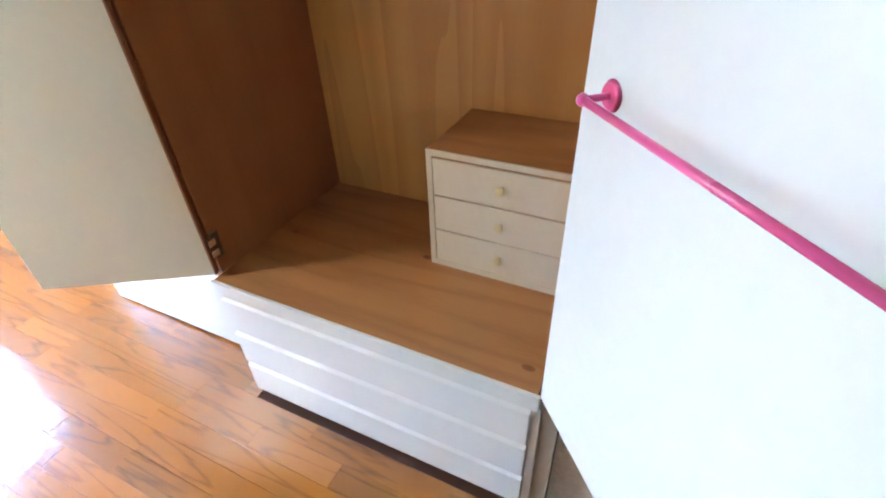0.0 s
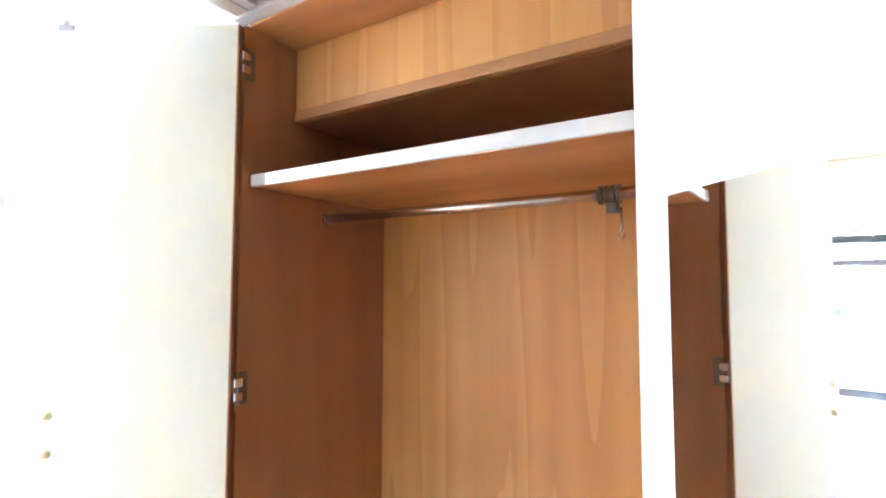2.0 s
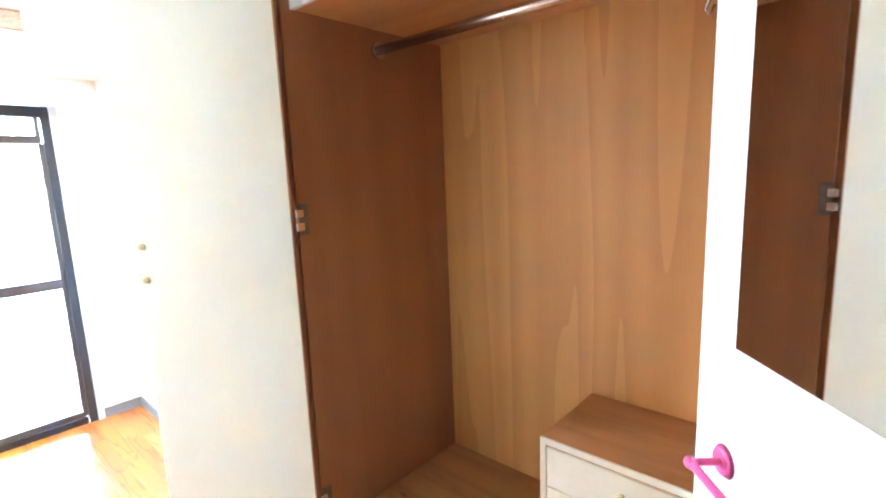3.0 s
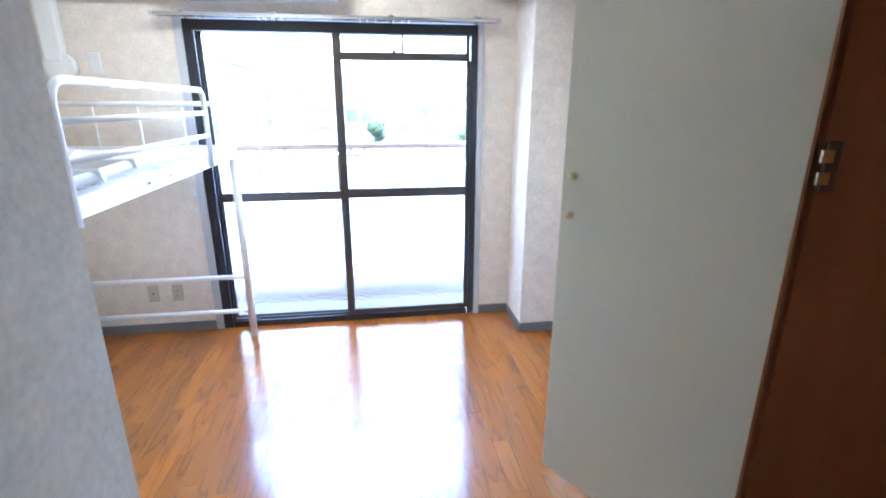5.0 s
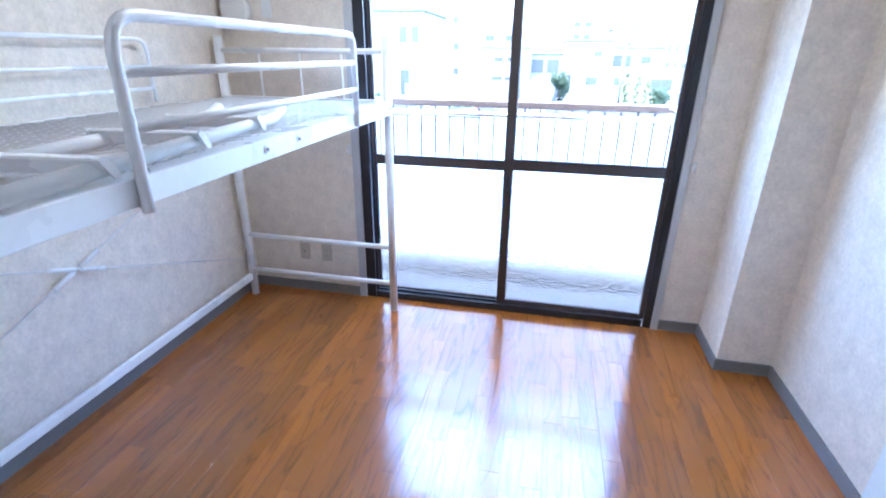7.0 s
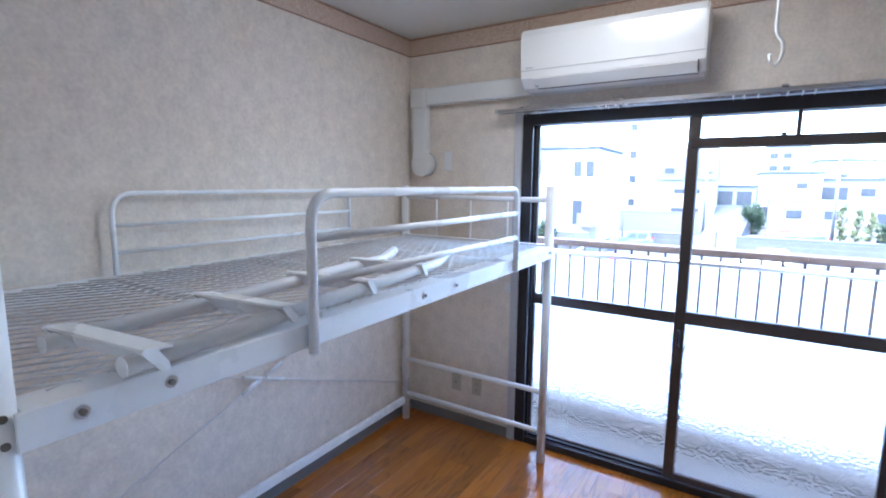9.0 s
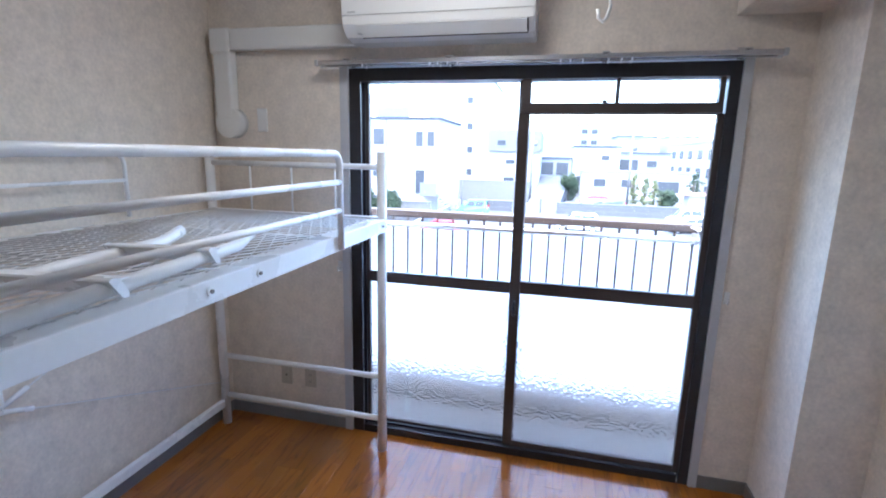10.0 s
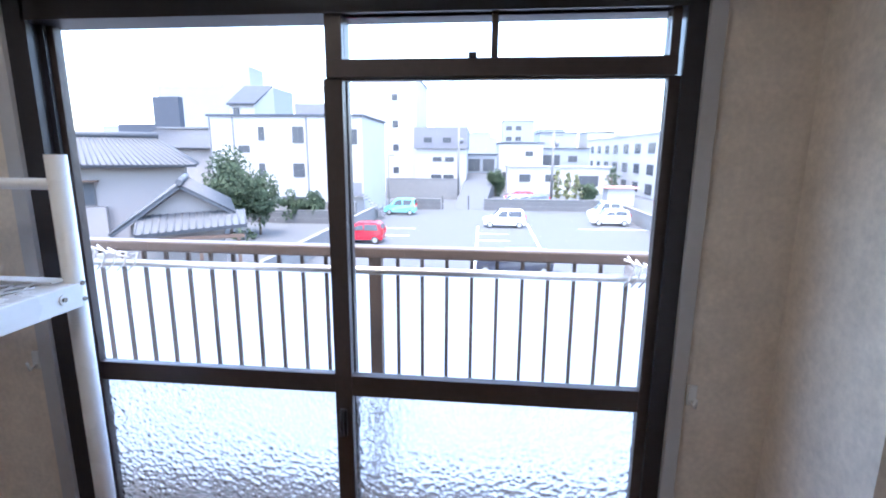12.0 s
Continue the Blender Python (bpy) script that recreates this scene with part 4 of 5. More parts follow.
structure(boxes("ground", ASPHALT, None, (-2500, -2500, GROUND - 0.3, 2500, 3500, GROUND)), "grey asphalt car park and ground", "ground")
for x0, y0, x1, y1 in ((0.84, 20.0, 0.96, 34.5), (4.62, 25.0, 4.74, 36.0), (-7.9, 33.0, -3.6, 33.1), (-7.9, 30.2, -3.6, 30.3), (0.9, 31.5, 3.0, 31.6), (0.9, 29.2, 3.0, 29.3), (8.2, 34.0, 13.3, 34.1)):
    structure(boxes("road_line", PAINT, None, (x0, y0, GZ + 0.004, x1, y1, GZ + 0.008)), "white painted parking line", "road line")


def block_wall(x0, y0, x1, y1, h, mat=BLOCK, label="grey concrete block boundary wall"):
    """A wall with a coping and thin raised courses."""
    w = thing("boundary_wall", ((x0 + x1) / 2, (y0 + y1) / 2, GZ), label, "wall", "boundary walls")
    boxes("body", mat, w, (x0, y0, GZ - 0.05, x1, y1, GZ + h))
    boxes("coping", CONCRETE, w, (x0 - 0.04, y0 - 0.04, GZ + h, x1 + 0.04, y1 + 0.04, GZ + h + 0.07))
    for z in (0.4, 0.8, 1.2):
        if z < h - 0.1:
            boxes("course", CONCRETE, w, (x0 - 0.012, y0 - 0.012, GZ + z - 0.01, x1 + 0.012, y1 + 0.012, GZ + z + 0.01))
    return settle(w)


block_wall(-8.4, 10.0, -8.2, 41.5, 1.05, CONCRETE, "pale concrete boundary wall of the car park")
block_wall(-6.4, 43.6, -2.7, 43.8, 0.95)
block_wall(1.4, 43.6, 12.4, 43.8, 1.0)
block_wall(13.7, 18.0, 13.9, 44.0, 1.1, CONCRETE, "pale concrete boundary wall of the car park")
block_wall(-9.5, 52.0, -1.6, 52.3, 2.2, CONCRETE, "tall pale retaining wall behind the car park")
block_wall(-24.0, 34.0, -8.6, 34.2, 0.95)
block_wall(-24.0, 35.6, -8.6, 35.8, 1.4, CONCRETE, "pale low garden wall below the white house")

# sloping drive between the retaining walls
bm = bmesh.new()
v = [bm.verts.new(p) for p in ((-1.5, 44.0, GZ + 0.01), (1.3, 44.0, GZ + 0.01), (3.0, 64.0, -2.2), (-0.9, 64.0, -2.2), (-1.5, 44.0, GZ - 0.2), (1.3, 44.0, GZ - 0.2), (3.0, 64.0, GZ - 0.2), (-0.9, 64.0, GZ - 0.2))]
for q in ((0, 1, 2, 3), (0, 3, 7, 4), (1, 5, 6, 2), (0, 4, 5, 1), (3, 2, 6, 7), (4, 7, 6, 5)):
    bm.faces.new([v[k] for k in q])
structure(part("road", bm, ASPHALT), "pale concrete drive sloping up from the car park", "drive")


def opening(parent, x, y, z, w, h, axis="y", side=-1):
    """A window of a house: frame round a dark pane, proud of the wall."""
    d = 0.06 * side
    if axis == "y":
        f = boxes("window", FRAME_DARK, parent, (x - w / 2, y, z - h / 2, x + w / 2, y + d, z + h / 2))
        boxes("pane", DARKGLASS, f, (x - w / 2 + 0.07, y + d, z - h / 2 + 0.07, x - 0.02, y + d * 1.2, z + h / 2 - 0.07), (x + 0.02, y + d, z - h / 2 + 0.07, x + w / 2 - 0.07, y + d * 1.2, z + h / 2 - 0.07))
    else:
        f = boxes("window", FRAME_DARK, parent, (x, y - w / 2, z - h / 2, x + d, y + w / 2, z + h / 2))
        boxes("pane", DARKGLASS, f, (x + d, y - w / 2 + 0.07, z - h / 2 + 0.07, x + d * 1.2, y + w / 2 - 0.07, z + h / 2 - 0.07))
    return f


def block(label, x0, y0, x1, y1, z1, mat, windows=(), category="building", parapet=True, trim=GREYWALL, side_windows=()):
    h = thing("building", ((x0 + x1) / 2, (y0 + y1) / 2, GZ), label, category)
    boxes("wall", mat, h, (x0, y0, GZ - 0.1, x1, y1, z1))
    if parapet:
        boxes("roof", trim, h, (x0 - 0.12, y0 - 0.12, z1, x1 + 0.12, y1 + 0.12, z1 + 0.16))
    for x, z, w, hh in windows:
        opening(h, x, y0, z, w, hh)
    for y, z, w, hh in side_windows:
        opening(h, x0, y, z, w, hh, "x")
    return h


# white three-storey house with a stair tower
h = block("white rendered three-storey house with dark windows and stair tower", -21.5, 38.0, -8.6, 47.0, 3.60, STUCCO, trim=DARKFAR, windows=
          ((-13.92, 2.15, 0.95, 1.3), (-17.02, 2.23, 0.5, 1.1), (-18.56, 0.98, 0.95, 0.58), (-13.98, -0.7, 0.95, 1.1), (-17.1, -0.72, 0.52, 1.1), (-14.5, -3.11, 2.1, 0.42), (-10.3, 2.0, 0.6, 1.2), (-9.3, 2.0, 0.6, 1.2), (-10.2, -1.6, 0.8, 2.0)))
boxes("tower", STUCCO, h, (-19.55, 38.0, 3.77, -17.45, 42.0, 4.5))
opening(h, -19.0, 38.0, 4.0, 0.5, 0.56)
bm = bmesh.new()
v = [bm.verts.new(p) for p in ((-19.72, 37.8, 4.62), (-17.3, 37.8, 4.62), (-17.6, 42.2, 6.55), (-20.2, 42.2, 6.55), (-19.72, 37.8, 4.47), (-17.3, 37.8, 4.47), (-17.6, 42.2, 6.40), (-20.2, 42.2, 6.40))]
for q in ((0, 1, 2, 3), (4, 7, 6, 5), (0, 4, 5, 1), (1, 5, 6, 2), (2, 6, 7, 3), (3, 7, 4, 0)):
    bm.faces.new([v[k] for k in q])
part("tower_roof", bm, SLATE, h, "grey slate lean-to roof")
bm = bmesh.new()
g = [(38.02, 4.5), (42.0, 4.5), (42.0, 6.36), (38.02, 4.52)]
a = [bm.verts.new((-19.5, y, z)) for y, z in g]
b = [bm.verts.new((-17.5, y, z)) for y, z in g]
bm.faces.new(a)
bm.faces.new(list(reversed(b)))
for k in range(4):
    bm.faces.new((a[k], b[k], b[(k + 1) % 4], a[(k + 1) % 4]))
bmesh.ops.recalc_face_normals(bm, faces=bm.faces)
part("tower_top", bm, STUCCO, h)
boxes("roof_rail", GREYWALL, h, (-14.5, 39.0, 3.76, -11.5, 39.04, 4.7))
for x in (-19.4, -13.2, -21.4):
    boxes("downpipe", GREYWALL, h, (x - 0.05, 37.9, GZ, x + 0.05, 37.99, 3.5))
st = boxes("stair", GREYWALL, h, (-9.9, 36.9, -2.7, -8.5, 37.9, -2.55), (-9.9, 36.9, -2.55, -8.5, 36.95, -1.6))
for k in range(8):
    boxes("step", GREYWALL, st, (-8.5 + 0.22 * k, 36.95, -2.78 - 0.2 * k, -8.24 + 0.22 * k, 37.85, -2.72 - 0.2 * k))
boxes("stair_rail", GREYWALL, st, (-8.5, 36.92, -2.6, -8.45, 36.96, -1.6), (-6.8, 36.92, -4.4, -6.75, 36.96, -3.3))

block("pale five-storey apartment block with small windows", -15.2, 60.0, -7.2, 72.0, 9.5, STUCCO,
      ((-13.9, 2.6, 1.0, 0.8), (-13.8, -0.7, 0.8, 0.7), (-9.9, 7.1, 0.7, 0.7), (-9.85, 3.9, 0.7, 0.8), (-9.8, 1.0, 0.7, 0.8), (-9.8, -1.8, 0.7, 0.8), (-13.6, -3.4, 1.4, 0.8)), "apartment block")
h = block("white house with a grey-clad upper storey", -7.0, 58.0, -0.9, 68.0, 0.95, STUCCO, ((-4.4, -0.3, 1.1, 0.5), (-2.9, -0.3, 1.1, 0.5), (-4.5, -2.4, 1.3, 0.5), (-3.0, -2.4, 1.3, 0.5)), "house", False)
boxes("upper_storey", GREYWALL, h, (-7.2, 57.7, 0.96, -0.8, 68.0, 3.45), label="grey-clad upper storey")
boxes("roof_storey", STUCCO, h, (-4.8, 59.5, 3.46, -1.0, 67.0, 4.7))
for x in (-5.5, -3.2):
    f = opening(h, x, 57.7, 1.95, 1.0, 0.6)
block("low white house with a blue-grey roof", 3.2, 64.0, 9.0, 74.0, 1.6, STUCCO, ((7.2, 0.3, 1.0, 0.6), (4.5, -2.6, 1.4, 1.0), (6.4, -2.6, 1.0, 1.0)), "house", True, SLATE)
block("white house with a pale garage front", 8.2, 66.0, 15.4, 75.0, 0.9, PALE_HAZE, ((10.2, -0.6, 2.6, 1.4), (13.2, -0.4, 1.2, 0.8)), "house", True, TILE)
block("long low white building behind the car park", 4.2, 60.0, 17.2, 63.0, -1.3, STUCCO, ((6.4, -2.6, 1.4, 0.9), (9.5, -2.6, 1.2, 0.9), (14.2, -2.9, 2.4, 1.3)), "building", True, PALE_HAZE)
block("pale far apartment block with balconies", 5.2, 105.0, 11.8, 116.0, 6.3, PALE_HAZE, ((6.5, 4.8, 1.2, 0.9), (8.5, 4.8, 1.2, 0.9), (6.5, 2.6, 1.2, 0.9), (8.5, 2.6, 1.2, 0.9)), "apartment block")
block("far pale house with dark roof", 12.0, 95.0, 19.0, 104.0, 3.6, PALE_HAZE, (), "house", True, SLATE)
block("far pale house with dark roof", 21.0, 95.0, 26.0, 104.0, 3.7, STUCCO, (), "house", True, SLATE)
block("white three-storey school-like building with rows of windows", 20.0, 53.0, 36.0, 90.0, 2.7, STUCCO, (), "building", True, STUCCO,
      [(55.6 + 5.0 * k, z, 2.2, 1.2) for k in range(7) for z in (1.1, -1.3, -3.5)])
block("pale distant office block with roof tower", -102.0, 150.0, -66.0, 170.0, 18.5, PALE_HAZE, (), "building", False)
block("pale lift tower above distant office block", -84.0, 155.0, -74.0, 165.0, 25.0, PALE_HAZE, (), "building", False)
block("dark distant office block beyond rooftops", -62.4, 90.0, -57.2, 91.5, 9.7, DARKFAR, (), "building", False)
block("dark distant office block beyond rooftops", -71.5, 92.0, -59.0, 93.5, 4.6, DARKFAR, (), "building", False)
block("pale distant house among rooftops", -66.0, 120.0, -58.0, 130.0, 8.5, PALE_HAZE, (), "house", False)
# garage at the top of the drive, and its centre line
h = block("small pale garage with dark openings at the drive's top", -1.1, 63.5, 3.0, 67.0, 0.1, PALE_HAZE, ((0.0, -1.2, 1.5, 1.6), (1.9, -1.2, 1.5, 1.6)), "garage", True, SLATE)
boxes("pillar", PALE_HAZE, h, (0.85, 63.35, GZ, 1.05, 63.5, 0.0))
random.seed(11)
for k in range(34):
    x = -150 + 9.5 * k + random.uniform(-3, 3)
    y = random.uniform(150, 230)
    if -104 < x < -60:
        continue
    block("pale distant house among rooftops", x, y, x + random.uniform(7, 14), y + 12, random.uniform(1.5, 6.5), random.choice((PALE_HAZE, STUCCO, PINKISH, PALE_HAZE)), (), "house", True, SLATE)
for k in range(18):
    x = -78 + 4.6 * k + random.uniform(-1.5, 1.5)
    y = random.uniform(84, 112)
    if x > -52 and not (-9 < x < 3.5):
        block("pale distant house among rooftops", x, y, x + random.uniform(4, 6), y + 9, random.uniform(0.5, 3.6), random.choice((PALE_HAZE, STUCCO, PINKISH)), ((x + 1.5, -0.2, 1.2, 0.8),), "house", True, TILE)


def tiled_roof(parent, ridge0, ridge1, eave0, eave1, thick=0.14, step=0.24, name="roof_slope"):
    """One slope of a tiled roof: a slab with raised tile ribs from ridge to eave."""
    r0, r1, e0, e1 = (Vector(p) for p in (ridge0, ridge1, eave0, eave1))
    n = (r1 - r0).cross(e0 - r0).normalized()
    if n.z < 0:
        n = -n
    bm = bmesh.new()
    top = [bm.verts.new(p) for p in (r0, r1, e1, e0)]
    low = [bm.verts.new(p - n * thick) for p in (r0, r1, e1, e0)]
    bm.faces.new(top)
    bm.faces.new(list(reversed(low)))
    for k in range(4):
        bm.faces.new((top[k], low[k], low[(k + 1) % 4], top[(k + 1) % 4]))
    bmesh.ops.recalc_face_normals(bm, faces=bm.faces)
    s = part(name, bm, TILE, parent, "grey tiled slope")
    count = max(2, int((e1 - e0).length / step))
    bm = bmesh.new()
    for k in range(count + 1):
        a, b = r0.lerp(r1, k / count), e0.lerp(e1, k / count)
        tube(bm, [a + n * 0.005, b + n * 0.005], 0.038, 6)
    tagged(part("tile_rib", bm, TILE, s), kind="stuff")
    return s


def turned(root, px, py, deg):
    """Turns a house's parts about an upright line."""
    m = Matrix.Translation((px, py, 0)) @ Matrix.Rotation(radians(deg), 4, "Z") @ Matrix.Translation((-px, -py, 0))
    for o in root.children_recursive:
        o.data.transform(m)


# two-storey house with a tiled roof
h = thing("house", (-16.2, 25.5, GZ), "old cream two-storey house with grey tiled roof", "house")
boxes("wall", PINKISH, h, (-20.0, 22.6, GZ - 0.1, -13.5, 25.6, 0.5))
tiled_roof(h, (-20.6, 24.2, 1.75), (-14.8, 24.2, 1.75), (-21.0, 21.8, 0.42), (-12.9, 21.8, 0.42))
tiled_roof(h, (-20.6, 24.2, 1.75), (-14.8, 24.2, 1.75), (-21.0, 26.6, 0.42), (-12.9, 26.6, 0.42))
tiled_roof(h, (-14.8, 24.15, 1.74), (-14.8, 24.25, 1.74), (-12.9, 21.8, 0.42), (-12.9, 26.6, 0.42))
bars("ridge", TILE, h, 0.16, [(-20.8, 24.2, 1.85), (-14.6, 24.2, 1.85)], n=8)
f = opening(h, -18.1, 22.6, -0.95, 1.6, 1.1)
boxes("window_canopy", BROWNTRIM, h, (-19.1, 22.1, -0.38, -17.1, 22.6, -0.30))
boxes("lower_wall", PINKISH, h, (-20.0, 22.2, GZ, -16.9, 22.59, -1.55))
turned(h, -12.9, 21.8, 30)
# gabled wing
h = thing("house", (-10.3, 19.0, GZ), "low cream gabled house wing with grey tiled roof and porch", "house")
bm = bmesh.new()
g = [(-11.9, GZ), (-8.75, GZ), (-8.75, -1.05), (-10.15, -0.22), (-11.9, -1.55)]
fr = [bm.verts.new((x, 17.0, z)) for x, z in g]
bk = [bm.verts.new((x, 22.5, z)) for x, z in g]
bm.faces.new(fr)
bm.faces.new(list(reversed(bk)))
for k in range(5):
    bm.faces.new((fr[k], bk[k], bk[(k + 1) % 5], fr[(k + 1) % 5]))
bmesh.ops.recalc_face_normals(bm, faces=bm.faces)
part("wall", bm, PINKISH, h)
tiled_roof(h, (-10.15, 16.6, 0.0), (-10.15, 22.5, 0.0), (-12.5, 16.6, -1.75), (-12.5, 22.5, -1.75))
tiled_roof(h, (-10.15, 16.6, 0.0), (-10.15, 22.5, 0.0), (-8.3, 16.6, -1.12), (-8.3, 22.5, -1.12))
bars("ridge", TILE, h, 0.12, [(-10.15, 16.5, 0.06), (-10.15, 22.5, 0.06)], n=8)
tiled_roof(h, (-11.6, 16.95, -1.15), (-8.0, 16.95, -1.05), (-11.6, 15.6, -1.65), (-8.0, 15.6, -1.45), name="porch_roof")
boxes("porch_beam", BROWNTRIM, h, (-11.6, 15.65, -1.95, -8.1, 15.75, -1.82))
for x in (-11.4, -9.6, -8.3):
    boxes("porch_post", BROWNTRIM, h, (x - 0.06, 15.66, GZ, x + 0.06, 15.76, -1.9))
turned(h, -8.4, 16.6, 30)


# pale hipped house beside the white one
h = thing("house", (-27.0, 41.0, GZ), "pale low house with light grey tiled roof beyond the gardens", "house")
boxes("wall", PINKISH, h, (-31.5, 41.0, GZ - 0.1, -22.5, 46.0, 0.9))
tiled_roof(h, (-29.6, 43.5, 2.6), (-24.6, 43.5, 2.6), (-32.2, 40.4, 0.9), (-21.8, 40.4, 0.9))
tiled_roof(h, (-29.6, 43.5, 2.6), (-24.6, 43.5, 2.6), (-32.2, 46.6, 0.9), (-21.8, 46.6, 0.9))
tiled_roof(h, (-29.6, 43.45, 2.59), (-29.6, 43.55, 2.59), (-32.2, 40.4, 0.9), (-32.2, 46.6, 0.9))
tiled_roof(h, (-24.6, 43.45, 2.59), (-24.6, 43.55, 2.59), (-21.8, 40.4, 0.9), (-21.8, 46.6, 0.9))
bars("ridge", TILE, h, 0.15, [(-29.8, 43.5, 2.68), (-24.4, 43.5, 2.68)], n=8)


def foliage(bm, centre, size, count, leaf, seed, lumps=9):
    """Many small leaves round a handful of lumps, so that the outline stays uneven."""
    rnd = random.Random(seed)
    c = Vector(centre)
    cores = [(Vector((rnd.gauss(0, 0.38) * size[0], rnd.gauss(0, 0.38) * size[1], rnd.gauss(0, 0.36) * size[2])), rnd.uniform(0.28, 0.55)) for _ in range(lumps)]
    for _ in range(count):
        core, s = rnd.choice(cores)
        d = Vector((rnd.gauss(0, 1), rnd.gauss(0, 1), rnd.gauss(0, 1)))
        d = d.normalized() * rnd.uniform(0.55, 1.0) * s
        p = c + core + Vector((d.x * size[0], d.y * size[1], d.z * size[2]))
        a = Vector((rnd.gauss(0, 1), rnd.gauss(0, 1), rnd.gauss(0, 1))).normalized() * leaf * rnd.uniform(0.6, 1.3)
        b = a.orthogonal().normalized() * leaf * rnd.uniform(0.35, 0.7)
        q = [bm.verts.new(p + k) for k in (a, b, -a, -b)]
        bm.faces.new(q)


def tree(x, y, height, width, label, seed, mat=LEAF, cone=False, base=GZ):
    t = thing("tree", (x, y, base), label, "tree")
    bm = bmesh.new()
    for k in range(5):
        tube(bm, [(x, y, base + height * 0.12 * k), (x + 0.02, y, base + height * 0.12 * (k + 1) + 0.01)], 0.035 * height * (1 - 0.17 * k) * 0.6, 8)
    rnd = random.Random(seed)
    for k in range(6):
        a = rnd.uniform(0, 6.28)
        z = base + height * rnd.uniform(0.35, 0.55)
        tube(bm, [(x, y, z), (x + math.cos(a) * width * 0.18, y + math.sin(a) * width * 0.18, z + height * 0.14), (x + math.cos(a) * width * 0.34, y + math.sin(a) * width * 0.34, z + height * 0.25)], 0.008 * height, 6)
    part("trunk", bm, BARK, t)
    bm = bmesh.new()
    if cone:
        for k in range(5):
            f = k / 5
            foliage(bm, (x, y, base + height * (0.3 + 0.68 * f)), (width * 0.55 * (1 - f * 0.8), width * 0.55 * (1 - f * 0.8), height * 0.1), 160, 0.12, seed + k, 7)
    else:
        foliage(bm, (x, y, base + height * 0.56), (width * 0.50, width * 0.50, height * 0.42), int(1500 + 420 * width * height), 0.10, seed, 30)
    part("crown", bm, mat, t)
    return settle(t)


tree(-15.4, 29.2, 5.2, 4.4, "dense dark green broadleaf tree beside the white house", 3)
tree(-13.6, 29.6, 4.4, 3.0, "dense dark green broadleaf tree beside the white house", 31)
tree(-11.0, 45.5, 2.9, 2.2, "small round green shrub by the wall", 5)
tree(-13.2, 34.8, 2.2, 1.8, "small green garden shrub", 6)
tree(-11.6, 35.0, 2.6, 1.4, "small green garden shrub", 7)
tree(8.5, 47.5, 3.9, 1.1, "slim olive-green conifer by the wall", 8, LEAF_OLIVE, True)
tree(9.5, 47.2, 3.6, 1.1, "slim olive-green conifer by the wall", 9, LEAF_OLIVE, True)
tree(10.4, 47.5, 3.4, 1.0, "slim olive-green conifer by the wall", 10, LEAF_OLIVE, True)
tree(14.6, 50.5, 4.0, 2.0, "small tiered dark green pine", 12, LEAF, True)
tree(2.7, 56.0, 3.4, 2.0, "round green garden shrub", 13)
tree(11.7, 48.0, 2.2, 1.8, "dark green shrub behind the wall", 14)


